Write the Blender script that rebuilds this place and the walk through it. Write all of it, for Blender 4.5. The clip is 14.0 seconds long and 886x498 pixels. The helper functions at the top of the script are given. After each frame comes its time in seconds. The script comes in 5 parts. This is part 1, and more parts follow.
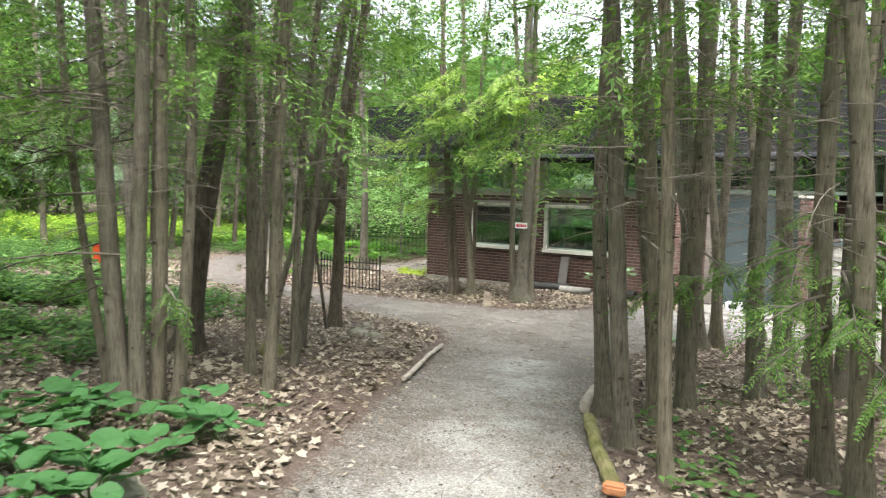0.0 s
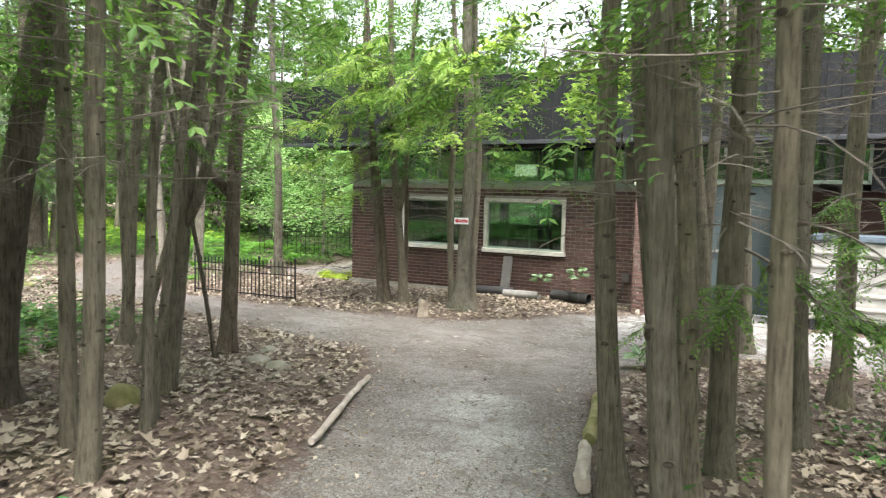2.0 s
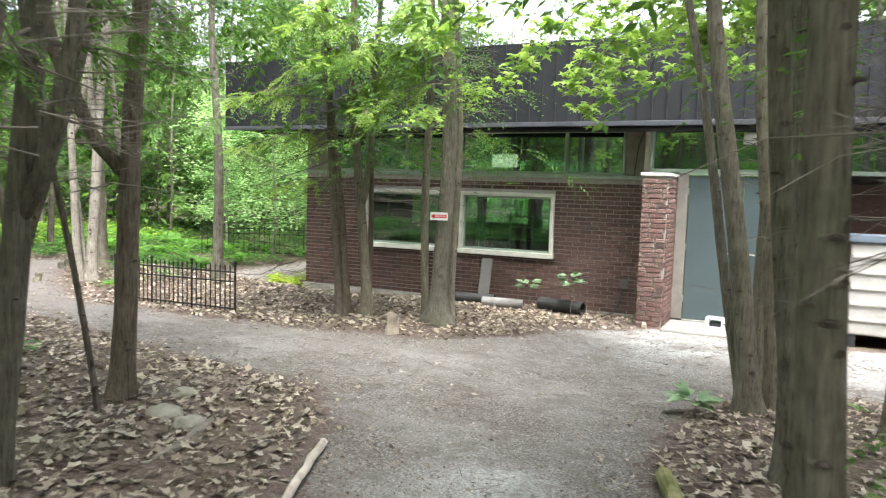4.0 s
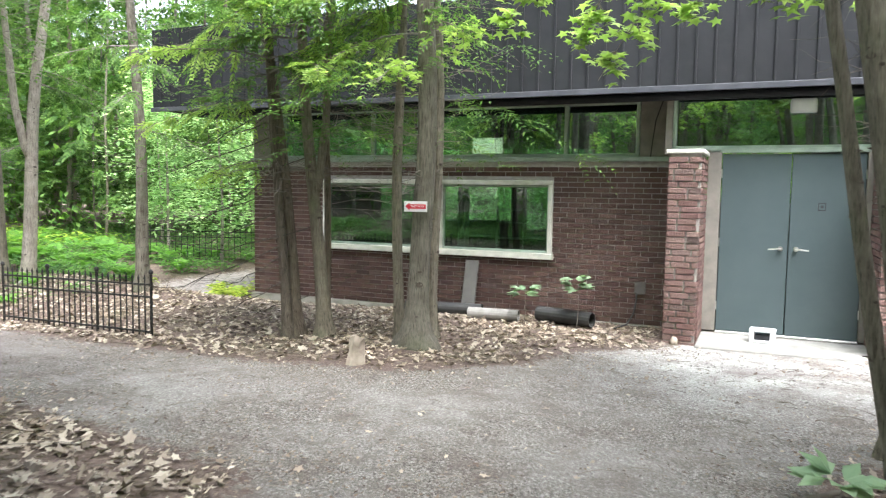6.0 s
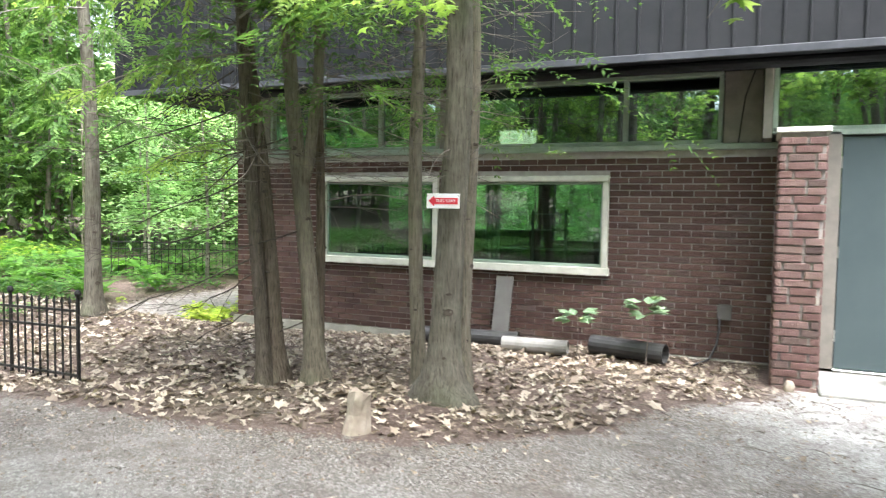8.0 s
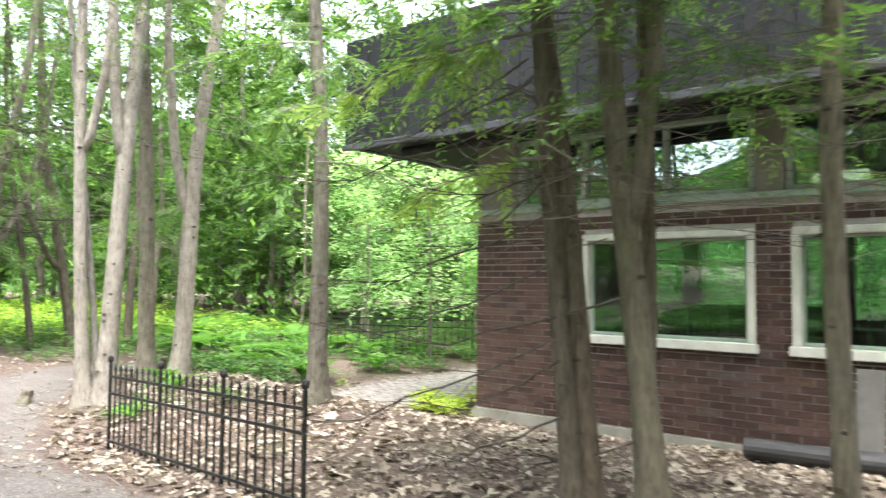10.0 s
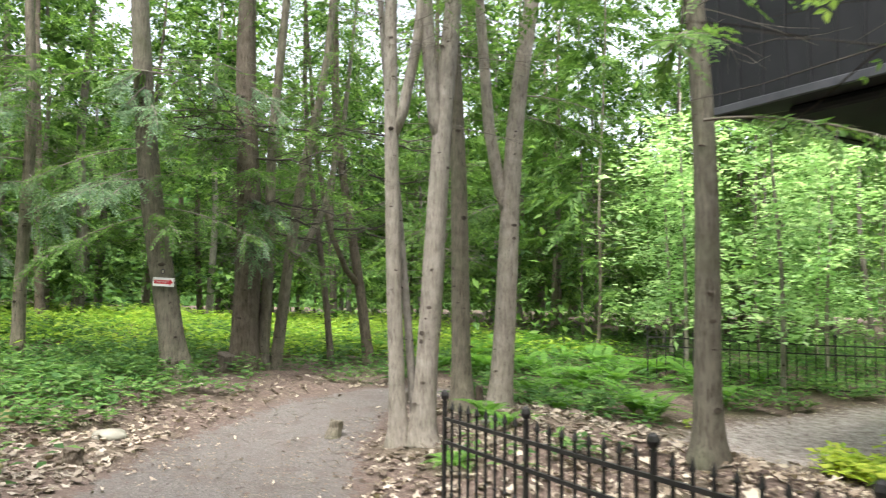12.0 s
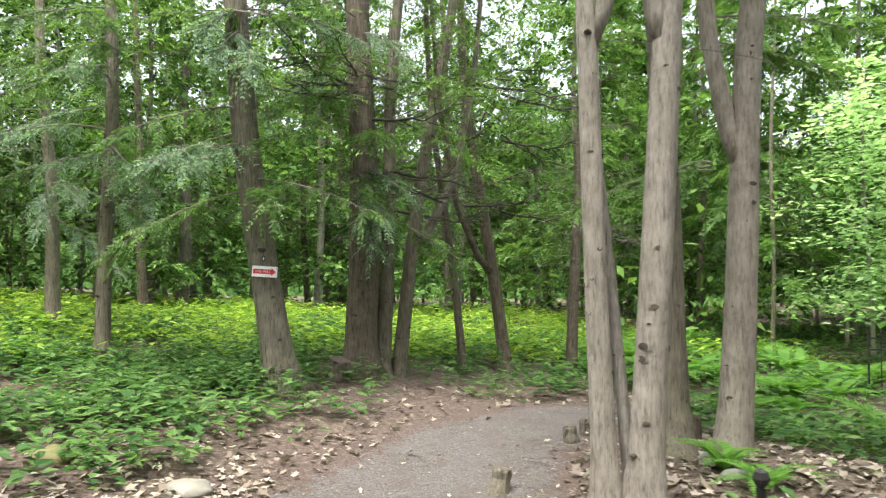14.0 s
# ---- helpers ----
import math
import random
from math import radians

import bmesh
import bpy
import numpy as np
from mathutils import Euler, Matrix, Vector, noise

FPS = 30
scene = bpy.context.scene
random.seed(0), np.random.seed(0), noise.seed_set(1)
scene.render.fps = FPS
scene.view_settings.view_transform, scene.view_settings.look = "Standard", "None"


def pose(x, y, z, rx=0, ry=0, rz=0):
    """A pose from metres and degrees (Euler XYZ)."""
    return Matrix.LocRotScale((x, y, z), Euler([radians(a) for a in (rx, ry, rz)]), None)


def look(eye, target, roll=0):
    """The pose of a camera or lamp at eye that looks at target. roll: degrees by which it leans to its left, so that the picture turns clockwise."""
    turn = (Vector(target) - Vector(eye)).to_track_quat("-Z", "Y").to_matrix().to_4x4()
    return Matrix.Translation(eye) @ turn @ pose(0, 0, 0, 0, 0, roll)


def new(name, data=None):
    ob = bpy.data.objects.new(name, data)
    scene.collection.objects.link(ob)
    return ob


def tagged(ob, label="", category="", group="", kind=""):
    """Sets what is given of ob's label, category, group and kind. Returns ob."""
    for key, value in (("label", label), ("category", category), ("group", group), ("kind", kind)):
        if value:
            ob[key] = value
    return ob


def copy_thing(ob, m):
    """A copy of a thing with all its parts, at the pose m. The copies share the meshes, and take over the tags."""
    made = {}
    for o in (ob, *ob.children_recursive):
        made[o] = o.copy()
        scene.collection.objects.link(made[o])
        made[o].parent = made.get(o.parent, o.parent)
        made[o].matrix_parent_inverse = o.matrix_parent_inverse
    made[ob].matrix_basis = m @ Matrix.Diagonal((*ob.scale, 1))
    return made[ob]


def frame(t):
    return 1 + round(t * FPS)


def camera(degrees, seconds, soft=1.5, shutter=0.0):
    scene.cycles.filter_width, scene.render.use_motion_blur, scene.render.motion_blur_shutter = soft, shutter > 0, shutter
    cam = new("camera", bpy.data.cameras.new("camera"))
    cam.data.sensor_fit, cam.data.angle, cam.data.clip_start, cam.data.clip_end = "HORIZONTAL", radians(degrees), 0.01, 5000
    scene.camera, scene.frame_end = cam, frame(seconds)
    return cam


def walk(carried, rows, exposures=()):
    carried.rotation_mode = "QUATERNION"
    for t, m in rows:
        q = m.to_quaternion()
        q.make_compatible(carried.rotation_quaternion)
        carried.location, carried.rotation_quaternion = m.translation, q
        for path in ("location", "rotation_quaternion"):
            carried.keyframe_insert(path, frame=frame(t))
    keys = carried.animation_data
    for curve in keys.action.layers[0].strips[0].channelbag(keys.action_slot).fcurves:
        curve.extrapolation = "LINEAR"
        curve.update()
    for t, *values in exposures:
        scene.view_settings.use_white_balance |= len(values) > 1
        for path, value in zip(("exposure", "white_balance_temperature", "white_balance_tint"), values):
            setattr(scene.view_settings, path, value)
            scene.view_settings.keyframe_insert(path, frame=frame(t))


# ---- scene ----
cam = camera(63.0, 14.0, soft=1.2, shutter=0.4)
PATH = [
    (0, (0.012, 0.181, 0.795), (-1.138, 1.808, 0.628), 1.4),
    (0.5, (-0.244, 0.546, 0.763), (-1.34, 2.21, 0.595), 1.6),
    (1, (-0.517, 0.95, 0.715), (-1.565, 2.645, 0.545), 1.4),
    (1.5, (-0.826, 1.37, 0.671), (-1.832, 3.09, 0.504), 1.4),
    (2, (-1.095, 1.783, 0.64), (-2.078, 3.517, 0.476), 1.2),
    (2.5, (-1.385, 2.159, 0.644), (-2.337, 3.909, 0.475), 1.4),
    (3, (-1.631, 2.57, 0.614), (-2.559, 4.333, 0.443), 1.4),
    (3.2, (-1.75, 2.706, 0.603), (-2.669, 4.475, 0.432), 1.6),
    (5.3, (-2.91, 4.594, 0.344), (-3.731, 6.411, 0.186), 1.0),
    (5.5, (-3.007, 4.76, 0.331), (-3.821, 6.58, 0.173), 1.0),
    (6, (-3.238, 5.224, 0.318), (-4.039, 7.05, 0.16), 0.9),
    (6.5, (-3.458, 5.693, 0.297), (-4.249, 7.523, 0.138), 0.9),
    (7, (-3.69, 6.142, 0.256), (-4.48, 7.972, 0.099), 0.9),
    (7.2, (-3.773, 6.325, 0.227), (-4.561, 8.156, 0.067), 1.0),
    (9.3, (-5.298, 7.867, 0.031), (-6.335, 9.577, 0.064), 0.5),
    (9.5, (-5.457, 7.982, 0.009), (-6.554, 9.654, 0.063), 0.6),
    (10, (-5.924, 8.252, -0.005), (-7.194, 9.794, 0.089), 0.6),
    (10.5, (-6.393, 8.48, -0.029), (-7.811, 9.886, 0.084), 0.7),
    (11, (-6.901, 8.646, -0.026), (-8.452, 9.903, 0.101), 0.7),
    (11.5, (-7.412, 8.738, -0.031), (-9.049, 9.881, 0.096), 0.6),
    (12, (-7.909, 8.832, -0.063), (-9.627, 9.848, 0.07), 0.6),
    (12.5, (-8.402, 8.962, -0.06), (-10.178, 9.873, 0.079), 0.3),
    (13, (-8.91, 9.059, -0.064), (-10.724, 9.89, 0.075), 0.5),
    (13.5, (-9.392, 9.12, -0.036), (-11.224, 9.913, 0.096), 0.3),
    (14, (-9.838, 9.233, -0.047), (-11.68, 10.004, 0.055), 0.3),
]
walk(cam, [(t, look(eye, target, roll)) for t, eye, target, roll in PATH], [(0, 2.45, 6350, 11), (3, 2.62, 6300, 11), (5.5, 2.75, 6000, 12), (7, 2.75, 6000, 12), (9.5, 3.2, 6050, 13), (10.5, 2.55, 6350, 10), (12, 2.17, 6400, 11), (14, 2.16, 6400, 11)])

# ---------------------------------------------------------------- light
world = bpy.data.worlds.new("overcast_day")
scene.world = world
world.use_nodes = True
wn = world.node_tree.nodes
sky = wn.new("ShaderNodeTexSky")
sky.sky_type = "NISHITA"
sky.sun_disc = False
sky.sun_elevation = radians(65)
sky.sun_rotation = radians(141)
sky.air_density, sky.dust_density, sky.ozone_density = 1.0, 4.0, 0.6
wn["Background"].inputs["Strength"].default_value = 0.15
veil = wn.new("ShaderNodeHueSaturation")
veil.inputs["Saturation"].default_value = 0.35
world.node_tree.links.new(sky.outputs[0], veil.inputs["Color"])
world.node_tree.links.new(veil.outputs[0], wn["Background"].inputs[0])
sun = new("sun", bpy.data.lights.new("sun", "SUN"))
sun.data.energy, sun.data.angle, sun.data.color = 1.2, radians(30), (1.0, 0.97, 0.90)
sun.matrix_world = look((6.5, -8, 23), (0, 0, 0))


# ---------------------------------------------------------------- materials
class Nodes:
    """A small hand for node trees."""

    def __init__(self, name, rough=0.8, metal=0.0, spec=0.3):
        self.m = bpy.data.materials.new(name)
        self.m.use_nodes = True
        self.t = self.m.node_tree
        self.b = self.t.nodes["Principled BSDF"]
        self.b.inputs["Roughness"].default_value = rough
        self.b.inputs["Metallic"].default_value = metal
        self.b.inputs["Specular IOR Level"].default_value = spec
        self.co = self.t.nodes.new("ShaderNodeTexCoord")

    def link(self, a, b):
        self.t.links.new(a, b)

    def mapped(self, scale=(1, 1, 1), coord="Object"):
        n = self.t.nodes.new("ShaderNodeMapping")
        n.inputs["Scale"].default_value = scale
        self.link(self.co.outputs[coord], n.inputs[0])
        return n.outputs[0]

    def noise(self, scale, vec=None, detail=5, rough=0.6):
        n = self.t.nodes.new("ShaderNodeTexNoise")
        n.inputs["Scale"].default_value, n.inputs["Detail"].default_value, n.inputs["Roughness"].default_value = scale, detail, rough
        self.link(vec if vec else self.co.outputs["Object"], n.inputs["Vector"])
        return n.outputs["Fac"]

    def ramp(self, fac, *stops):
        n = self.t.nodes.new("ShaderNodeValToRGB")
        e = n.color_ramp.elements
        while len(e) < len(stops):
            e.new(0.5)
        for k, (p, c) in enumerate(stops):
            e[k].position, e[k].color = p, (*c, 1) if len(c) == 3 else c
        self.link(fac, n.inputs[0])
        return n.outputs[0]

    def mix(self, fac, a, b, how="MIX"):
        n = self.t.nodes.new("ShaderNodeMix")
        n.data_type, n.blend_type = "RGBA", how
        for sock, v in ((n.inputs[0], fac), (n.inputs[6], a), (n.inputs[7], b)):
            if isinstance(v, (int, float)):
                sock.default_value = v
            elif isinstance(v, tuple):
                sock.default_value = (*v, 1)
            else:
                self.link(v, sock)
        return n.outputs[2]

    def bump(self, height, strength=0.5, dist=0.02):
        n = self.t.nodes.new("ShaderNodeBump")
        n.inputs["Strength"].default_value, n.inputs["Distance"].default_value = strength, dist
        self.link(height, n.inputs["Height"])
        self.link(n.outputs[0], self.b.inputs["Normal"])
        return self

    def colour(self, c):
        if isinstance(c, tuple):
            self.b.inputs["Base Color"].default_value = (*c, 1)
        else:
            self.link(c, self.b.inputs["Base Color"])
        return self

    def random(self, island=False):
        n = self.t.nodes.new("ShaderNodeNewGeometry" if island else "ShaderNodeObjectInfo")
        return n.outputs["Random Per Island" if island else "Random"]


def plain(name, a, b, rough=0.7, scale=6.0, metal=0.0, bump=0.15, spec=0.3):
    n = Nodes(name, rough, metal, spec)
    f = n.noise(scale)
    n.colour(n.ramp(f, (0.3, a), (0.7, b)))
    return n.bump(n.noise(scale * 8), bump, 0.005).m


def bark(name, dark, light, green=0.15, grain=(62, 62, 6.5)):
    n = Nodes(name, 0.92, 0, 0.15)
    v = n.mapped(grain)
    ridges = n.noise(1.0, v, 6, 0.65)
    fine = n.noise(1.0, n.mapped((grain[0] * 2.7, grain[1] * 2.7, grain[2] * 2)), 4, 0.7)
    ridges = n.mix(0.4, ridges, fine)
    c = n.ramp(ridges, (0.37, tuple(0.8 * p for p in dark)), (0.47, tuple(0.5 * p + 0.5 * q for p, q in zip(dark, light))), (0.62, light))
    blotch = n.noise(9.0, None, 4, 0.6)
    c = n.mix(1.0, c, n.ramp(blotch, (0.35, (0.8, 0.79, 0.77)), (0.65, (1.14, 1.13, 1.12))), "MULTIPLY")
    big = n.noise(1.7, None, 3)
    c = n.mix(n.ramp(big, (0.5, (0, 0, 0)), (0.72, (green * 2, green * 2, green * 2))), c, (0.10, 0.125, 0.06))
    tone = n.ramp(n.random(), (0.0, (0.82, 0.82, 0.84)), (1.0, (1.15, 1.1, 1.05)))
    n.colour(n.mix(1.0, c, tone, "MULTIPLY"))
    n.bump(ridges, 1.0, 0.02)
    return n.m


def leafy(name, *cols, glow=0.45):
    """Leaves that pass light, each with a tint of its own."""
    n = Nodes(name, 0.6, 0, 0.25)
    stops = [(k / max(1, len(cols) - 1), c) for k, c in enumerate(cols)]
    c = n.ramp(n.random(True), *stops)
    c = n.mix(1.0, c, n.ramp(n.noise(0.6, None, 2), (0.3, (0.72, 0.75, 0.72)), (0.7, (1.2, 1.2, 1.1))), "MULTIPLY")
    n.colour(c)
    tr = n.t.nodes.new("ShaderNodeBsdfTranslucent")
    n.link(n.mix(1.0, c, (1.4, 1.4, 0.95), "MULTIPLY"), tr.inputs[0])
    mx = n.t.nodes.new("ShaderNodeMixShader")
    mx.inputs[0].default_value = glow
    n.link(n.b.outputs[0], mx.inputs[1])
    n.link(tr.outputs[0], mx.inputs[2])
    n.link(mx.outputs[0], n.t.nodes["Material Output"].inputs[0])
    return n.m


def ground_material():
    """Pale trodden gravel on the paths and dark leaf mould beside them, blended where feet carry one onto the other."""
    n = Nodes("ground", 0.95, 0, 0.1)
    at = n.t.nodes.new("ShaderNodeAttribute")
    at.attribute_name = "trodden"
    gr = n.noise(55, None, 7, 0.85)
    mid = n.noise(11, None, 8, 0.8)
    big = n.noise(0.9, None, 3)
    gravel = n.ramp(gr, (0.40, (0.040, 0.034, 0.028)), (0.5, (0.17, 0.156, 0.137)), (0.60, (0.45, 0.43, 0.395)))
    gravel = n.mix(n.ramp(mid, (0.47, (0, 0, 0)), (0.66, (0.75, 0.75, 0.75))), gravel, (0.13, 0.105, 0.085))
    gravel = n.mix(n.ramp(big, (0.4, (0, 0, 0)), (0.65, (0.4, 0.4, 0.4))), gravel, (0.33, 0.32, 0.295))
    worn_lit = n.t.nodes.new("ShaderNodeAttribute")
    worn_lit.attribute_name = "worn_lit"
    # pale chips: wear along the path, painted skylight on the drive
    chips = n.ramp(gr, (0.36, (0.17, 0.16, 0.145)), (0.5, (0.46, 0.45, 0.42)), (0.64, (0.74, 0.73, 0.70)))
    gravel = n.mix(worn_lit.outputs["Fac"], gravel, chips)
    far = n.t.nodes.new("ShaderNodeAttribute")
    far.attribute_name = "earthy"
    earth = n.ramp(gr, (0.36, (0.085, 0.076, 0.068)), (0.52, (0.165, 0.15, 0.138)), (0.68, (0.28, 0.258, 0.24)))
    gravel = n.mix(far.outputs["Fac"], gravel, earth)
    stain = n.noise(3.2, None, 7, 0.75)
    gravel = n.mix(n.ramp(stain, (0.46, (0, 0, 0)), (0.64, (0.6, 0.6, 0.6))), gravel, (0.125, 0.10, 0.085))
    bare = n.t.nodes.new("ShaderNodeAttribute")
    bare.attribute_name = "sandy"
    sand = n.ramp(mid, (0.36, (0.16, 0.13, 0.115)), (0.5, (0.36, 0.315, 0.285)), (0.66, (0.56, 0.51, 0.47)))
    soil = n.ramp(n.noise(24, None, 6, 0.75), (0.3, (0.055, 0.04, 0.033)), (0.5, (0.135, 0.10, 0.082)), (0.72, (0.27, 0.215, 0.18)))
    soil = n.mix(n.ramp(big, (0.5, (0, 0, 0)), (0.75, (0.35, 0.35, 0.35))), soil, (0.10, 0.12, 0.045))
    edge = n.t.nodes.new("ShaderNodeMath")
    edge.operation = "MULTIPLY_ADD"
    n.link(mid, edge.inputs[0])
    edge.inputs[1].default_value = 0.9
    n.link(at.outputs["Fac"], edge.inputs[2])
    rim = n.ramp(edge.outputs[0], (0.98, (0.85, 0.85, 0.85)), (1.36, (0, 0, 0)))
    loam = n.ramp(gr, (0.36, (0.05, 0.034, 0.027)), (0.52, (0.135, 0.098, 0.08)), (0.68, (0.27, 0.215, 0.185)))
    gravel = n.mix(rim, gravel, loam)
    gravel = n.mix(bare.outputs["Fac"], gravel, sand)
    mask = n.ramp(edge.outputs[0], (0.72, (0, 0, 0)), (1.1, (1, 1, 1)))
    n.colour(n.mix(mask, soil, gravel))
    n.bump(n.mix(0.5, gr, mid), 0.9, 0.03)
    return n.m


def glass(name, tint, mirror):
    """A pane: partly a mirror, otherwise clear and tinted."""
    n = Nodes(name, 0.02)
    tr = n.t.nodes.new("ShaderNodeBsdfTransparent")
    tr.inputs[0].default_value = (*tint, 1)
    gl = n.t.nodes.new("ShaderNodeBsdfGlossy")
    gl.inputs["Roughness"].default_value = 0.015
    gl.inputs["Color"].default_value = (0.66, 0.76, 0.75, 1)
    mx = n.t.nodes.new("ShaderNodeMixShader")
    mx.inputs[0].default_value = mirror
    n.link(tr.outputs[0], mx.inputs[1])
    n.link(gl.outputs[0], mx.inputs[2])
    n.link(mx.outputs[0], n.t.nodes["Material Output"].inputs[0])
    return n.m


def brick_material(name, a, b, c):
    n = Nodes(name, 0.9, 0, 0.15)
    col = n.ramp(n.random(), (0.0, a), (0.5, b), (0.85, c), (1.0, (0.12, 0.085, 0.075)))
    col = n.mix(n.ramp(n.noise(40, None, 5), (0.35, (0, 0, 0)), (0.72, (0.5, 0.5, 0.5))), col, (0.045, 0.033, 0.030))
    n.colour(col)
    return n.bump(n.noise(60), 0.8, 0.012).m


M_GROUND = ground_material()
M_BARK = bark("cedar_bark", (0.088, 0.079, 0.061), (0.235, 0.217, 0.172), 0.24)
M_BARK_RED = bark("red_brown_bark", (0.055, 0.046, 0.036), (0.19, 0.162, 0.128), 0.12)
M_BARK_PALE = bark("pale_bark", (0.165, 0.15, 0.13), (0.335, 0.315, 0.282), 0.1, (52, 52, 9))
M_TWIG = plain("dead_twig", (0.09, 0.075, 0.06), (0.24, 0.21, 0.18), 0.9, 3)
M_TWIG_DARK = plain("dark_twig", (0.035, 0.029, 0.024), (0.10, 0.085, 0.07), 0.9, 3)
M_KNOT = plain("knot", (0.045, 0.036, 0.029), (0.105, 0.084, 0.068), 0.95, 20)
M_CEDAR = leafy("cedar_leaf", (0.052, 0.112, 0.026), (0.094, 0.182, 0.045), (0.165, 0.265, 0.075))
M_CEDAR_BLUE = leafy("blue_cedar_leaf", (0.085, 0.15, 0.085), (0.14, 0.225, 0.135), (0.22, 0.31, 0.20))
M_MAPLE = leafy("maple_leaf", (0.17, 0.28, 0.065), (0.25, 0.37, 0.095), (0.35, 0.46, 0.14), glow=0.5)
# darkest tint stands in for the shade deep between the trees
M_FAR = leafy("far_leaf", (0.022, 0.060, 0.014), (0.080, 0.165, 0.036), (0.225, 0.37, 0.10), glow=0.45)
M_PALE = leafy("pale_sapling_leaf", (0.16, 0.26, 0.15), (0.28, 0.38, 0.25), glow=0.35)
# maple green raised almost to white: backlight painted into the leaf colour
M_BACKLIT = leafy("backlit_leaf", (0.17, 0.31, 0.125), (0.29, 0.45, 0.225), (0.47, 0.62, 0.39), glow=0.6)
M_HERB = leafy("herb_leaf", (0.042, 0.105, 0.030), (0.082, 0.172, 0.050), (0.17, 0.285, 0.088))
# lit copy of the herb leaf: sun in the gap put into its colour
M_HERB_SUN = leafy("sunlit_herb_leaf", (0.12, 0.24, 0.035), (0.22, 0.36, 0.05), (0.35, 0.45, 0.08))
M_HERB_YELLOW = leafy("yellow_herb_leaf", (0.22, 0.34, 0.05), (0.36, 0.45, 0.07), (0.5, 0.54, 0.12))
M_FERN = leafy("fern_leaf", (0.10, 0.24, 0.04), (0.17, 0.34, 0.06))
M_LITTER = leafy("fallen_leaf", (0.078, 0.058, 0.047), (0.17, 0.13, 0.105), (0.26, 0.208, 0.172), (0.36, 0.30, 0.255), (0.46, 0.40, 0.34), glow=0.1)
M_MORTAR = plain("mortar", (0.30, 0.275, 0.25), (0.42, 0.39, 0.36), 0.95, 12)
M_BRICK = brick_material("dark_red_brick", (0.105, 0.062, 0.052), (0.145, 0.084, 0.07), (0.20, 0.125, 0.102))
M_BRICK_LIGHT = brick_material("weathered_pink_brick", (0.20, 0.115, 0.10), (0.27, 0.17, 0.15), (0.32, 0.22, 0.19))
M_TRIM = plain("worn_cream_paint", (0.50, 0.50, 0.43), (0.66, 0.65, 0.57), 0.6, 7)
M_GREENTRIM = plain("green_grey_paint", (0.24, 0.30, 0.24), (0.34, 0.40, 0.33), 0.6, 7)
M_POST = plain("weathered_post_board", (0.17, 0.155, 0.135), (0.27, 0.25, 0.215), 0.8, 5)
M_SIDING = plain("charcoal_siding", (0.014, 0.015, 0.017), (0.023, 0.024, 0.027), 0.7, 3)
M_FLASH = plain("grey_flashing", (0.05, 0.053, 0.062), (0.085, 0.088, 0.098), 0.5, 5)
M_DOOR = plain("blue_grey_door_paint", (0.066, 0.090, 0.094), (0.082, 0.108, 0.112), 0.45, 1.5, bump=0.03)
M_STEEL = plain("brushed_steel", (0.55, 0.54, 0.5), (0.7, 0.69, 0.65), 0.3, 30, 1.0)
M_IRON = plain("black_wrought_iron", (0.012, 0.012, 0.012), (0.03, 0.028, 0.026), 0.5, 20)
M_CONCRETE = plain("pale_concrete", (0.194, 0.189, 0.173), (0.302, 0.295, 0.270), 0.9, 5, bump=0.4)
M_FOUND = plain("stained_foundation", (0.20, 0.19, 0.16), (0.34, 0.33, 0.28), 0.95, 4, bump=0.4)
M_PIPE = plain("black_plastic_pipe", (0.03, 0.03, 0.03), (0.055, 0.054, 0.052), 0.45, 8)
M_PIPE_GREY = plain("grey_plastic_pipe", (0.20, 0.19, 0.175), (0.30, 0.29, 0.265), 0.5, 8)
M_PEBBLE = plain("pebble", (0.10, 0.092, 0.082), (0.34, 0.32, 0.295), 0.9, 25)
M_DARK = plain("dark_inside", (0.015, 0.015, 0.015), (0.025, 0.025, 0.024), 0.9, 8)
M_BOARD = plain("grey_board", (0.10, 0.095, 0.088), (0.15, 0.142, 0.13), 0.85, 8)
M_LOG = plain("bare_grey_log", (0.22, 0.18, 0.14), (0.42, 0.36, 0.29), 0.9, 9, bump=0.5)
M_LOG_PALE = plain("bleached_log", (0.27, 0.23, 0.19), (0.47, 0.42, 0.36), 0.9, 9, bump=0.5)
M_MOSS = plain("mossy_wood", (0.09, 0.10, 0.025), (0.26, 0.23, 0.12), 0.95, 7, bump=0.6)
M_STONE = plain("mossy_stone", (0.16, 0.155, 0.11), (0.30, 0.285, 0.24), 0.95, 6, bump=0.5)
M_WHITE = plain("white_sign_paint", (0.72, 0.72, 0.72), (0.82, 0.82, 0.82), 0.5, 9, bump=0.02)
M_RED = plain("red_sign_paint", (0.55, 0.03, 0.05), (0.63, 0.045, 0.07), 0.5, 9, bump=0.02)
M_PLASTIC = plain("white_plastic", (0.62, 0.63, 0.64), (0.75, 0.76, 0.77), 0.4, 9, bump=0.02)
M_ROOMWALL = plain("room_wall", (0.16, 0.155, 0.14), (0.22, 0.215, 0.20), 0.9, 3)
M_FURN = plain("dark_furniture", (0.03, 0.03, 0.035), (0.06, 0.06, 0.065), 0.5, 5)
M_ORANGE = plain("orange_tape", (0.75, 0.10, 0.03), (0.85, 0.14, 0.04), 0.6, 9)
M_BLAZE = plain("painted_blaze", (0.6, 0.55, 0.4), (0.7, 0.66, 0.5), 0.6, 9)
M_ROCKBRICK = plain("orange_brick", (0.36, 0.15, 0.07), (0.46, 0.21, 0.10), 0.9, 12)
M_GLASS = glass("window_glass", (0.46, 0.60, 0.54), 0.22)
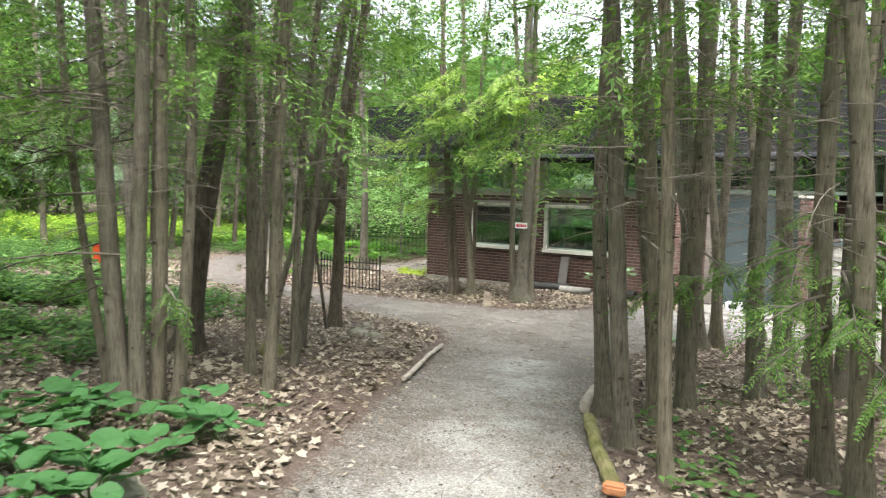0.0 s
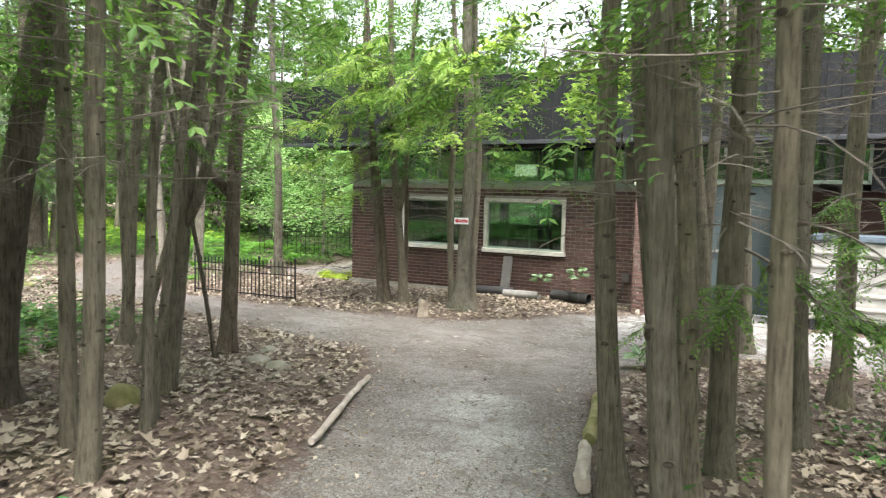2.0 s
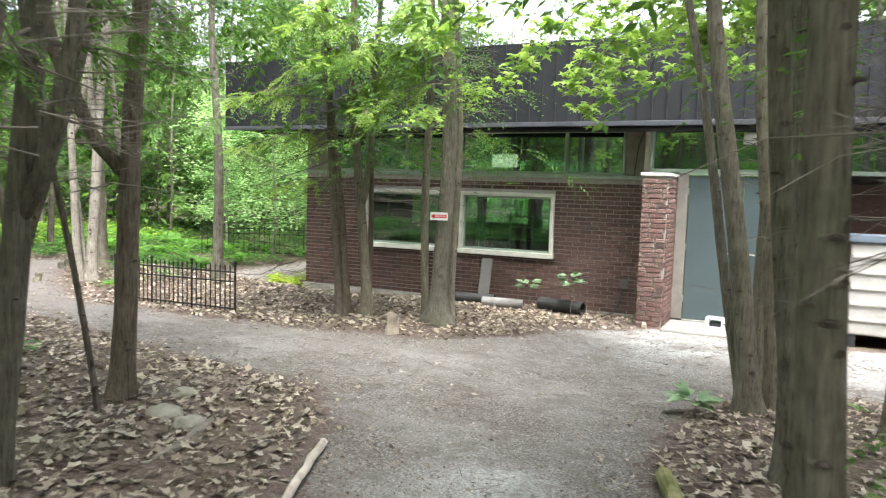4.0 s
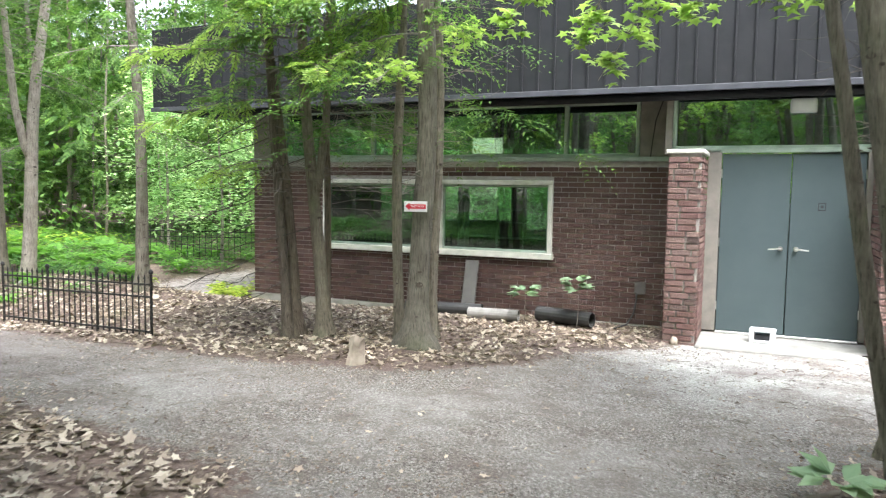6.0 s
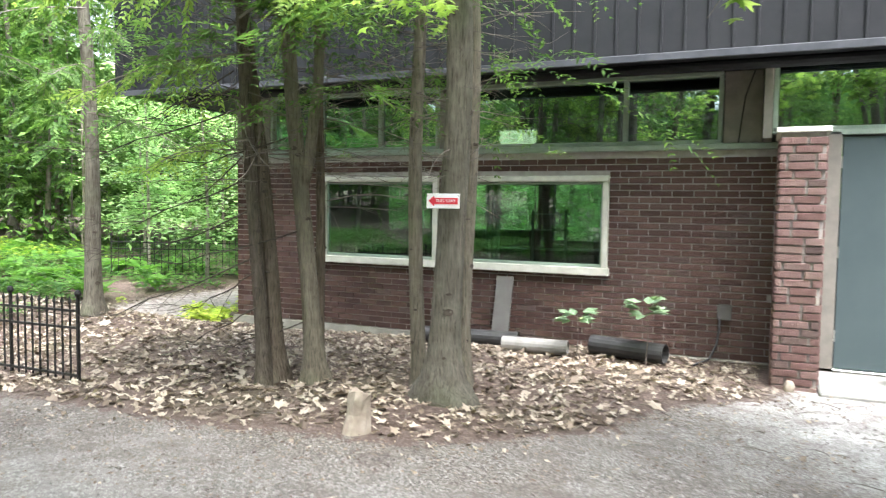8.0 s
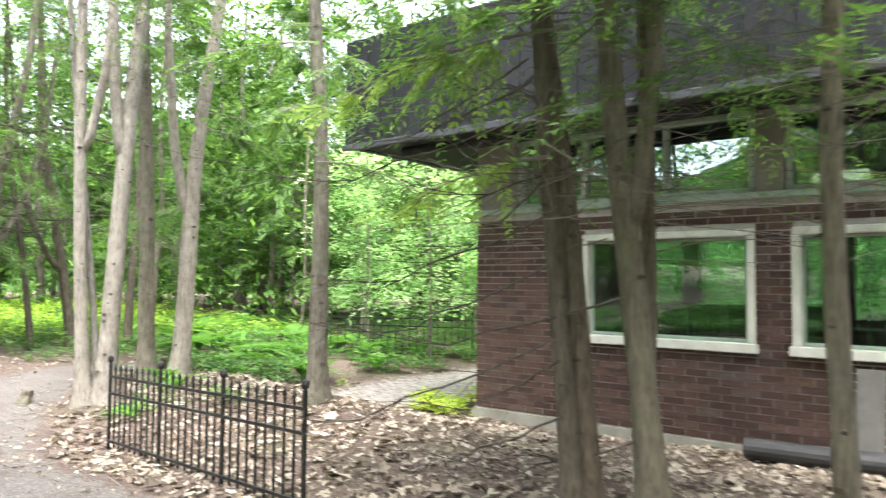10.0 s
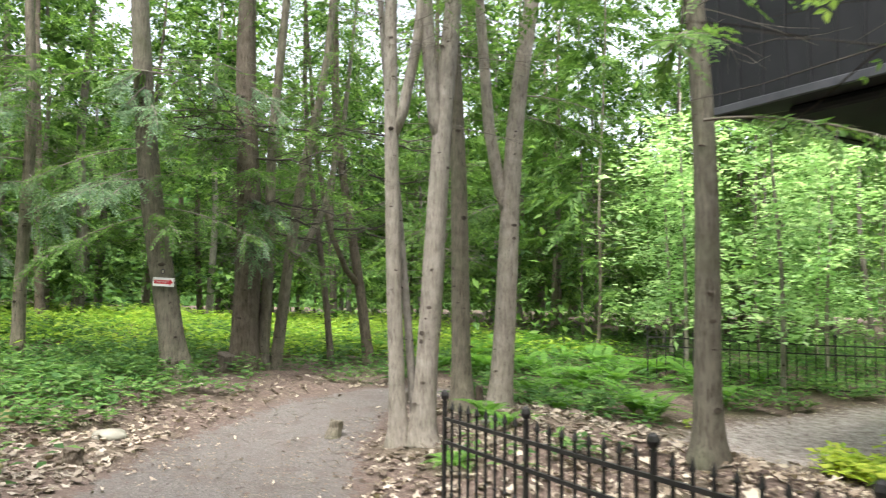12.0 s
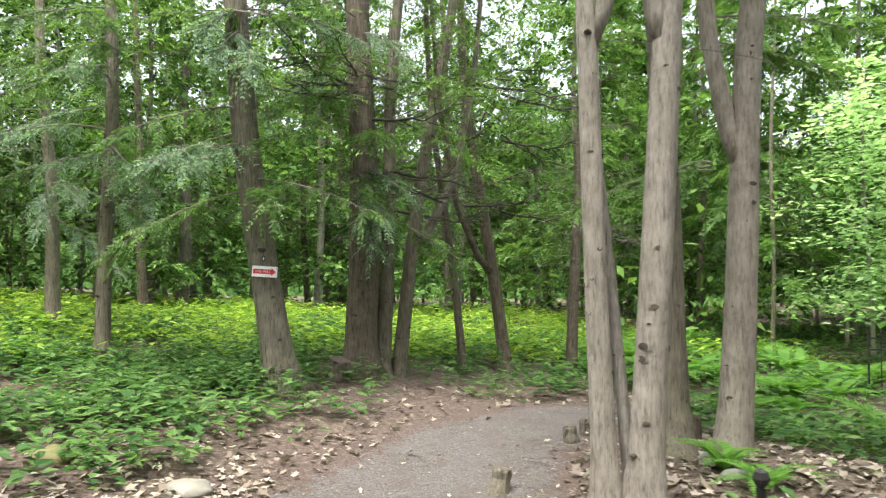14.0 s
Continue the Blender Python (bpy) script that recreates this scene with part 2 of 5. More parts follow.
M_GLASS_DARK = glass("tinted_glass", (0.42, 0.56, 0.52), 0.46)


# ---------------------------------------------------------------- shape helpers
class Shape:
    """Collects faces; becomes one mesh."""

    def __init__(self):
        self.v, self.f, self.m = [], [], []

    def add(self, verts, faces, slot=0):
        k = len(self.v)
        self.v += [tuple(p) for p in verts]
        self.f += [tuple(k + i for i in f) for f in faces]
        self.m += [slot] * len(faces)
        return self

    def box(self, lo, hi, m=None, slot=0):
        (a, b, c), (d, e, f) = lo, hi
        p = [(a, b, c), (d, b, c), (d, e, c), (a, e, c), (a, b, f), (d, b, f), (d, e, f), (a, e, f)]
        if m is not None:
            p = [m @ Vector(q) for q in p]
        return self.add(p, [(3, 2, 1, 0), (4, 5, 6, 7), (0, 1, 5, 4), (1, 2, 6, 5), (2, 3, 7, 6), (3, 0, 4, 7)], slot)

    def tube(self, pts, radii, sides=8, cap=True, slot=0, wobble=0.0, rng=None):
        pts = [Vector(p) for p in pts]
        vs, fs = [], []
        ref = Vector((1, 0, 0))
        for k, p in enumerate(pts):
            d = (pts[min(k + 1, len(pts) - 1)] - pts[max(k - 1, 0)]).normalized()
            u = (ref - d * ref.dot(d))
            if u.length < 1e-3:
                u = Vector((0, 1, 0)) - d * d.y
            u.normalize()
            w = d.cross(u)
            for s in range(sides):
                a = 2 * math.pi * s / sides
                r = radii[k] * (1 + (rng.uniform(-wobble, wobble) if rng else 0))
                vs.append(p + u * math.cos(a) * r + w * math.sin(a) * r)
            ref = u
        for k in range(len(pts) - 1):
            for s in range(sides):
                a, b = k * sides + s, k * sides + (s + 1) % sides
                fs.append((a, b, b + sides, a + sides))
        if cap:
            fs.append(tuple(range(sides))[::-1])
            fs.append(tuple((len(pts) - 1) * sides + s for s in range(sides)))
        return self.add(vs, fs, slot)

    def leaf(self, p, d, n, length, width, fold=0.15):
        """One leaf: a folded kite from p along d, with n as its face."""
        d = d.normalized()
        s = d.cross(n)
        if s.length < 1e-4:
            s = Vector((1, 0, 0))
        s.normalize()
        n = s.cross(d)
        mid = p + d * length * 0.45
        k = len(self.v)
        self.v += [tuple(p), tuple(mid + s * width / 2 + n * width * fold), tuple(p + d * length), tuple(mid - s * width / 2 + n * width * fold)]
        self.f += [(k, k + 1, k + 2), (k, k + 2, k + 3)]
        self.m += [0, 0]

    def done(self, name, *mats, smooth=False):
        me = bpy.data.meshes.new(name)
        me.from_pydata(self.v, [], self.f)
        for m in mats:
            me.materials.append(m)
        if len(mats) > 1:
            me.polygons.foreach_set("material_index", self.m)
        if smooth:
            me.polygons.foreach_set("use_smooth", [True] * len(self.f))
        me.update()
        return me


def part(name, shape, material, parent=None, label="", smooth=False):
    ob = new(name, shape.done(name, *(material if isinstance(material, tuple) else (material,)), smooth=smooth))
    ob.parent = parent
    return tagged(ob, label)


def thing(name, m, label, category, group="", kind=""):
    ob = new(name)
    ob.empty_display_size = 0.1
    ob.matrix_world = m
    return tagged(ob, label, category, group, kind)


def bevelled(size, width=0.01, segments=1, at=(0, 0, 0)):
    """A box with rounded edges, as a Shape."""
    bm = bmesh.new()
    bmesh.ops.create_cube(bm, size=1.0, matrix=Matrix.Translation(at) @ Matrix.Diagonal((*size, 1)))
    bmesh.ops.bevel(bm, geom=bm.edges[:], offset=width, segments=segments, affect="EDGES")
    s = Shape()
    s.add([v.co for v in bm.verts], [[v.index for v in f.verts] for f in bm.faces])
    bm.free()
    return s


# ---------------------------------------------------------------- ground
def profile(y):
    return float(np.interp(y, [-40, -12, 9.5, 12, 14.4, 60], [1.2, 0.18, -1.15, -1.18, -1.38, -1.75]))


def ground_z(x, y):
    z = (profile(y - 0.6) + profile(y) + profile(y + 0.6)) / 3
    s = -13 - x
    z += 0.04 * min((s + math.sqrt(s * s + 1)) / 2, 12)
    z -= 0.14 * math.exp(-((x + 10.3) / 2.2) ** 2 - ((y - 15.2) / 1.3) ** 2)
    z -= 0.14 * math.exp(-((x + 11.5) / 1.3) ** 2 - ((y - 10.9) / 0.7) ** 2)
    z -= 0.08 * math.exp(-((x + 9.3) / 1.6) ** 2 - ((y - 10.7) / 1.0) ** 2)
    z -= 0.09 * math.exp(-((x + 13.9) / 1.2) ** 2 - ((y - 10.4) / 1.2) ** 2)
    return z + 0.19 * math.exp(-((x + 12.4) / 2.2) ** 2 - ((y - 12.9) / 0.8) ** 2)


# centre lines of what feet have trodden: x, y, half width
TRODDEN = (
    ((1.2, -3.0, 1.0), (-0.6, 0.6, 0.9), (-2.1, 3.4, 0.85), (-3.1, 5.4, 0.85), (-3.9, 7.4, 1.0), (-4.4, 9.0, 1.6)),
    ((-3.0, 11.0, 1.2), (-4.4, 9.9, 1.5), (-5.6, 9.3, 1.3), (-7.6, 9.3, 1.0), (-9.6, 9.6, 0.85), (-11.8, 9.75, 0.75), (-13.4, 10.5, 0.75), (-14.5, 11.5, 0.62), (-14.95, 12.5, 0.5), (-15.4, 13.4, 0.35)),
    ((-3.2, 12.9, 1.0), (-2.2, 11.8, 1.5), (1.0, 12.0, 1.6), (6.0, 12.5, 1.8), (14.0, 13.0, 2.0)),
    ((-12.1, 13.6, 0.2), (-12.35, 15.4, 0.65), (-12.5, 18.2, 0.5)),
    ((-3.3, 13.0, 0.7), (-3.8, 11.4, 1.2), (-4.4, 9.6, 1.2)),
)


def trodden(x, y):
    """1 on the paths, falling to 0 about 0.6 m beyond their edge."""
    best = 0.0
    for line in TRODDEN:
        for (x0, y0, w0), (x1, y1, w1) in zip(line, line[1:]):
            dx, dy = x1 - x0, y1 - y0
            k = min(1, max(0, ((x - x0) * dx + (y - y0) * dy) / (dx * dx + dy * dy)))
            d = math.hypot(x - x0 - k * dx, y - y0 - k * dy) - (w0 + k * (w1 - w0))
            best = max(best, min(1, max(0, 0.5 - d / 1.2)))
    return best


WORN = ((1.2, -3.0), (-0.6, 0.6), (-2.05, 3.4), (-3.0, 5.4), (-3.6, 6.8))


def worn_lit(x, y):
    """How pale the gravel is: most on the drive before the doors, where colour stands for sky light, some by wear down
    the middle of the path.
    """
    best = 0.0
    for (x0, y0), (x1, y1) in zip(WORN, WORN[1:]):
        dx, dy = x1 - x0, y1 - y0
        k = min(1, max(0, ((x - x0) * dx + (y - y0) * dy) / (dx * dx + dy * dy)))
        best = max(best, 0.8 * math.exp(-(math.hypot(x - x0 - k * dx, y - y0 - k * dy) / 0.5) ** 2))
    # brightness of the open sky over the drive, put into the gravel colour
    drive = min(1, max(0, (x + 5.0) / 1.4)) * min(1, max(0, (y - 10.2) / 1.4))
    return min(1, max(0, max(best, drive) * (0.7 + 0.9 * noise.noise((x * 2.2, y * 2.2, 1.7)))))


def spread(lo, hi, step, far):
    fine = list(np.arange(lo, hi + step / 2, step))
    out = [step * 2 ** k for k in range(1, 40)]
    left, right, d = [], [], 0
    for o in out:
        d += min(o, far)
        left.append(lo - d)
        right.append(hi + d)
        if d > 1500:
            break
    return left[::-1] + fine + right


def build_ground():
    xs, ys = spread(-22, 5, 0.14, 400), spread(-3, 18, 0.14, 400)
    verts, mask = [], []
    for y in ys:
        for x in xs:
            m = trodden(x, y) if -24 < x < 16 and -5 < y < 19 else 0.0
            near = -24 < x < 8 and -5 < y < 20
            rough = noise.noise((x * 1.1, y * 1.1, 0)) * 0.045 + noise.noise((x * 5, y * 5, 3)) * 0.018
            verts.append((x, y, ground_z(x, y) + (rough * (1 - 0.75 * m) - 0.03 * m if near else 0)))
            mask.append(m)
    w = len(xs)
    quads = {"ground": [], "path": []}
    for j in range(len(ys) - 1):
        for i in range(w - 1):
            q = (j * w + i, j * w + i + 1, (j + 1) * w + i + 1, (j + 1) * w + i)
            quads["path" if sum(mask[k] for k in q) / 4 > 0.5 else "ground"].append(q)
    for name, label in (("ground", "forest floor of brown leaf mould and bare soil"), ("path", "pale trodden gravel path with scattered leaves")):
        used = sorted({k for q in quads[name] for k in q})
        at = {k: i for i, k in enumerate(used)}
        me = bpy.data.meshes.new(name)
        me.from_pydata([verts[k] for k in used], [], [tuple(at[k] for k in q) for q in quads[name]])
        me.materials.append(M_GROUND)
        a = me.attributes.new("trodden", "FLOAT", "POINT")
        a.data.foreach_set("value", [mask[k] for k in used])
        e = me.attributes.new("earthy", "FLOAT", "POINT")
        e.data.foreach_set("value", [min(1, max(0, (-7.5 - verts[k][0]) / 4.5)) for k in used])
        d = me.attributes.new("sandy", "FLOAT", "POINT")
        d.data.foreach_set("value", [min(1, max(0, verts[k][0] + 14.2)) * min(1, max(0, -10.3 - verts[k][0])) * min(1, max(0, (verts[k][1] - 12.7) / 0.8)) * 0.9 for k in used])
        o = me.attributes.new("worn_lit", "FLOAT", "POINT")
        o.data.foreach_set("value", [worn_lit(*verts[k][:2]) for k in used])
        me.polygons.foreach_set("use_smooth", [True] * len(me.polygons))
        tagged(new(name, me), label, name, kind="structure")


build_ground()

# ---------------------------------------------------------------- building
WALL_Y, BRICK_TOP, BASE = 14.74, 0.74, -1.36
COURSE, BRICK_L = 0.0678, 0.203
WINDOWS = ((-9.43, -7.79), (-7.50, -5.80))
WIN_LO, WIN_HI = -0.56, 0.49
M_BRICK_JOINED = brick_material("dark_red_brickwork", (0.060, 0.034, 0.028), (0.088, 0.047, 0.038), (0.125, 0.072, 0.057))
for node in list(M_BRICK_JOINED.node_tree.nodes):
    if node.bl_idname == "ShaderNodeObjectInfo":
        geo = M_BRICK_JOINED.node_tree.nodes.new("ShaderNodeNewGeometry")
        goal = node.outputs["Random"].links[0].to_socket
        M_BRICK_JOINED.node_tree.links.new(geo.outputs["Random Per Island"], goal)


def wall(name, x0, x1, y0, y1, z0, z1, holes, material, label):
    """A wall along x with openings (x0, x1, z0, z1) right through it."""
    s = Shape()
    xs = sorted({x0, x1, *[h[0] for h in holes], *[h[1] for h in holes]})
    for a, b in zip(xs, xs[1:]):
        cuts = sorted((h[2], h[3]) for h in holes if h[0] <= a and h[1] >= b)
        z = z0
        for lo, hi in cuts:
            if lo > z:
                s.box((a, y0, z), (b, y1, lo))
            z = hi
        if z < z1:
            s.box((a, y0, z), (b, y1, z1))
    return tagged(part(name, s, material), label, "wall", kind="structure")


front = wall("wall_front", -10.76, -4.19, WALL_Y + 0.008, WALL_Y + 0.22, BASE, BRICK_TOP, [(a, b, WIN_LO, WIN_HI) for a, b in WINDOWS], M_MORTAR,
             "low dark red brick wall with pale mortar joints")
right_wall = wall("wall_front_right", -1.72, 7.0, WALL_Y, WALL_Y + 0.22, BASE - 0.1, BRICK_TOP, [], M_BRICK_JOINED, "dark red brick wall beyond the doors")
end_wall = tagged(part("wall_end", Shape().box((-10.76, WALL_Y + 0.23, BASE - 0.2), (-10.55, 18.6, BRICK_TOP)).box((-10.76, 18.6, BASE - 0.2), (-10.55, 20.8, -0.32)), M_BRICK_JOINED), "dark red brick end wall", "wall", kind="structure")
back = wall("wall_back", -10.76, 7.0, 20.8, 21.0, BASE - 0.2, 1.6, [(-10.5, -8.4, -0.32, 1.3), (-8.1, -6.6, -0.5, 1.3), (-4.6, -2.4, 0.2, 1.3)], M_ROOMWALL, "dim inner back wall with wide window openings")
tagged(part("wall_far_end", Shape().box((6.8, 14.97, BASE - 0.2), (7.0, 20.8, 1.6)), M_ROOMWALL), "plain end wall", "wall", kind="structure")
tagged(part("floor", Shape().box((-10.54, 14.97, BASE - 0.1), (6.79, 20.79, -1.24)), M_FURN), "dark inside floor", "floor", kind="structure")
tagged(part("foundation", Shape().box((-10.80, WALL_Y - 0.05, BASE - 0.5), (-4.19, WALL_Y + 0.2, BASE - 0.004)), M_FOUND), "stained concrete footing under the brick wall", "foundation", kind="structure")

unit = bevelled((1, 1, 1), 0.04).done("brick", M_BRICK)


def courses(x0, x1, stagger, rng):
    """Bricks of one course between two ends: start and length."""
    x = x0 - stagger
    while x < x1 - 0.02:
        a, b = max(x, x0), min(x + BRICK_L, x1)
        if b - a > 0.03:
            yield a, b
        x += BRICK_L + 0.011


def lay_wall_bricks():
    rng = random.Random(3)
    rest = Shape()
    rows = int((BRICK_TOP - BASE) / COURSE)
    for r in range(rows):
        z = BASE + r * COURSE + COURSE / 2
        spans = [(-10.76, -4.2)]
        if WIN_LO - 0.02 < z < WIN_HI + 0.02:
            spans = [(-10.76, WINDOWS[0][0]), (WINDOWS[0][1], WINDOWS[1][0]), (WINDOWS[1][1], -4.2)]
        for s0, s1 in spans:
            for a, b in courses(s0, s1, (r % 2) * BRICK_L / 2 + rng.uniform(0, 0.02), rng):
                proud = rng.uniform(0, 0.004)
                if a > -6.15:
                    ob = new("brick", unit)
                    ob.parent = front
                    ob.matrix_world = Matrix.Translation(((a + b) / 2, WALL_Y + 0.03 - proud, z)) @ Matrix.Diagonal((b - a, 0.06, COURSE - 0.0125, 1))
                else:
                    rest.box((a, WALL_Y - proud, z - COURSE / 2 + 0.0062), (b, WALL_Y + 0.05, z + COURSE / 2 - 0.0062))
    tagged(part("brickwork", rest, M_BRICK_JOINED, front), kind="stuff")


def pillar(x0, x1, y0, y1, z0, z1, label, seed):
    rng = random.Random(seed)
    p = thing("brick_pillar", pose(x0, y0, z0), label, "pillar", "pillars beside the doors")
    core = Shape().box((0.012, 0.012, 0), (x1 - x0 - 0.012, y1 - y0, z1 - z0))
    part("core", core, M_MORTAR, p)
    me = bevelled((1, 1, 1), 0.07).done("pillar_brick", M_BRICK_LIGHT)
    w, d = x1 - x0, y1 - y0
    n = int((z1 - z0) / COURSE)
    for r in range(n):
        z = r * COURSE + COURSE / 2
        runs = []
        for a, b in courses(0.0, w, rng.choice((0, 0.1, 0.07, 0.15)), rng):
            runs.append(((a + b) / 2, 0.025, b - a - 0.009, 0.07))
        for a, b in courses(0.075, d, (r % 2) * 0.1, rng):
            for xx in (0.02, w - 0.02):
                runs.append((xx, (a + b) / 2, 0.062, b - a))
        for cx, cy, sx, sy in runs:
            ob = new("brick", me)
            ob.parent = p
            out = rng.uniform(-0.003, 0.007)
            ob.matrix_local = Matrix.Translation((cx, cy - (out if cy < 0.03 else 0), z)) @ pose(0, 0, 0, 0, rng.uniform(-0.5, 0.5), rng.uniform(-0.8, 0.8)) @ Matrix.Diagonal((sx, sy, COURSE - 0.012, 1))
    part("capping", bevelled((w + 0.05, d, 0.045), 0.006, 1, (w / 2, d / 2 - 0.02, z1 - z0 + 0.018)), M_TRIM, p, "thin pale metal capping")
    return p


pillar(-4.19, -3.84, 13.52, 14.33, -1.36, 0.78, "weathered pinkish brick pillar beside the grey doors", 5)
pillar(-2.13, -1.74, 13.52, 14.33, -1.36, 0.78, "weathered pinkish brick pillar beside the grey doors", 9)


def frame_bars(name, x0, x1, z0, z1, y, bar, depth, material, parent, sill=0.0):
    for nm, lo, hi in (("frame_bar", (x0, y - depth, z1 - bar), (x1, y, z1)), ("frame_bar", (x0, y - depth, z0), (x0 + bar, y, z1 - bar)),
                       ("frame_bar", (x1 - bar, y - depth, z0), (x1, y, z1 - bar)), ("window_sill", (x0 - sill, y - depth - sill, z0 - bar * 0.3), (x1 + sill, y, z0 + bar))):
        size = [b - a for a, b in zip(lo, hi)]
        part(nm, bevelled(size, min(0.008, min(size) / 4), 1, [(a + b) / 2 for a, b in zip(lo, hi)]), material, parent)


def window(name, x0, x1, z0, z1, y, bar, material, pane_material, mullions, label, sill=0.0):
    win = thing(name, Matrix.Identity(4), label, "window", kind="structure")
    frame_bars(name, x0, x1, z0, z1, y + 0.05, bar, 0.09, material, win, sill)
    edges = [x0 + bar, *mullions, x1 - bar]
    for k, m in enumerate(mullions):
        part("mullion", bevelled((0.05, 0.07, z1 - z0 - 2 * bar), 0.006, 1, (m, y + 0.02, (z0 + z1) / 2)), material, win)
    for a, b in zip(edges, edges[1:]):
        pane = part("pane", Shape().box((a + 0.005, y + 0.034, z0 + bar * 0.8), (b - 0.005, y + 0.04, z1 - bar * 0.8)), pane_material, win)
        pane.visible_shadow = False
    return win


for k, (a, b) in enumerate(WINDOWS):
    w = window("window_%d" % (k + 1), a, b, WIN_LO, WIN_HI, WALL_Y - 0.01, 0.065, M_TRIM, M_GLASS, (), "wide fixed window in a chipped cream wooden frame", 0.02)
    # inner stop of the frame
    frame_bars("stop", a + 0.066, b - 0.066, WIN_LO + 0.07, WIN_HI - 0.066, WALL_Y + 0.07, 0.03, 0.05, M_GREENTRIM, w)

# upper strip of windows over the brick wall
CL_LO, CL_HI = 0.80, 1.52
part_ledge = tagged(part("ledge", bevelled((6.62, 0.16, 0.06), 0.008, 1, (-7.48, WALL_Y + 0.02, 0.772)), M_GREENTRIM), "pale green painted ledge over the brickwork", "ledge", kind="structure")
window("window_3", -10.22, -7.80, CL_LO, CL_HI, WALL_Y + 0.03, 0.045, M_GREENTRIM, M_GLASS_DARK, (-9.45, -8.6), "upper strip window with green grey frame")
window("window_4", -7.54, -4.70, CL_LO, CL_HI, WALL_Y + 0.03, 0.045, M_GREENTRIM, M_GLASS_DARK, (-5.66,), "upper strip window with green grey frame")
window("window_5", -4.25, -0.9, 0.86, 1.52, 14.36, 0.045, M_GREENTRIM, M_GLASS_DARK, (), "dark transom window over the doors")
for x0, x1 in ((-10.76, -10.23), (-7.79, -7.55), (-4.69, -4.34)):
    tagged(part("trim", bevelled((x1 - x0, 0.12, 0.71), 0.006, 1, ((x0 + x1) / 2, WALL_Y + 0.05, 1.158)), M_POST), "weathered grey post between upper windows", "post", kind="structure")
tagged(part("trim", bevelled((0.08, 0.5, 0.71), 0.006, 1, (-4.29, 14.55, 1.158)), M_POST), "weathered grey return board beside the transom", "post", kind="structure")
tagged(part("wall_return", Shape().box((-4.18, 14.34, BASE), (-4.0, 15.2, 0.79)), M_MORTAR), "short brick return behind the pillar", "wall", kind="structure")
tagged(part("wall_upper_right", Shape().box((-0.89, 14.36, 0.745), (7.0, 14.9, 1.52)), M_SIDING), "dark board wall over the brickwork", "wall", kind="structure")


def roof():
    """The deep dark eaves: board siding on edge, with battens, flashing and a boarded soffit."""
    r = thing("roof", Matrix.Identity(4), "deep charcoal board eaves with narrow battens and grey flashing", "roof", kind="structure")
    part("fascia", Shape().box((-12.05, 13.9, 1.53), (8.0, 14.0, 2.75)), M_SIDING, r)
    part("end_fascia", Shape().box((-12.05, 14.004, 1.53), (-11.95, 21.6, 2.75)), M_SIDING, r)
    part("roof_deck", Shape().box((-11.94, 14.004, 1.60), (8.0, 21.6, 1.72)), M_DARK, r)
    part("soffit", Shape().box((-11.94, 14.004, 1.54), (8.0, 21.6, 1.585)), M_SIDING, r)
    part("flashing", bevelled((20.09, 0.03, 0.07), 0.006, 1, (-2.03, 13.882, 1.525)), M_FLASH, r)
    part("gutter", Shape().tube([(-11.5, 14.3, 1.49), (7.9, 14.3, 1.49)], [0.05, 0.05], 10), M_SIDING, r)
    bat = bevelled((0.025, 0.022, 1.2), 0.004).done("batten", M_SIDING)
    x = -11.9
    while x < 7.9:
        ob = new("batten", bat)
        ob.parent = r
        ob.location = (x, 13.888, 2.15)
        x += 0.203


roof()


def doors():
    d = thing("door_1", pose(-3.68, 14.3, -1.27), "closed pair of blue grey steel doors with lever handles", "door", kind="structure")
    for k in range(2):
        leaf = part("door_leaf", bevelled((0.728, 0.045, 2.07), 0.004, 1, (0.369 + k * 0.738, 0.03, 1.04)), M_DOOR, d)
        x = 0.66 if k == 0 else 0.82
        s = -1 if k == 0 else 1
        h = Shape()
        h.tube([(x, 0.006, 1.0), (x, -0.02, 1.0)], [0.028, 0.026], 12)
        h.tube([(x, -0.015, 1.0), (x, -0.05, 1.0), (x + s * 0.03, -0.056, 1.0), (x + s * 0.13, -0.05, 0.99)], [0.011, 0.011, 0.011, 0.008], 8)
        part("lever_handle", h, M_STEEL, leaf, "brushed steel lever handle")
        for z in (0.25, 1.0, 1.8):
            part("hinge", Shape().tube([(k * 1.476, 0.0, z), (k * 1.476, 0.0, z + 0.1)], [0.009, 0.009], 8), M_STEEL, leaf)
    part("notice", Shape().box((1.02, 0.003, 1.44), (1.10, 0.0062, 1.53)), M_FURN, d, "small dark outlined badge")
    part("notice_face", Shape().box((1.03, 0.0, 1.452), (1.09, 0.0028, 1.518)), M_DOOR, d)
    part("notice_mark", Shape().box((1.045, -0.003, 1.47), (1.075, -0.0004, 1.50)), M_FURN, d)
    for x0, x1 in ((-0.155, -0.004), (1.48, 1.60)):
        part("jamb", bevelled((x1 - x0, 0.1, 2.12), 0.005, 1, ((x0 + x1) / 2, 0.02, 1.06)), M_POST, d)
    part("head", bevelled((1.75, 0.1, 0.05), 0.005, 1, (0.74, 0.02, 2.115)), M_GREENTRIM, d)
    part("threshold", bevelled((1.48, 0.1, 0.02), 0.004, 1, (0.74, 0.02, -0.01)), M_STEEL, d)


doors()
tagged(part("door_slab", bevelled((1.75, 0.9, 0.3), 0.015, 1, (-2.96, 13.80, -1.435)), M_CONCRETE), "pale cracked concrete slab before the doors", "slab", kind="structure")

exit_light = thing("entrance_light", pose(-2.99, 14.33, 1.26), "small white square lamp box over the doors", "lamp")
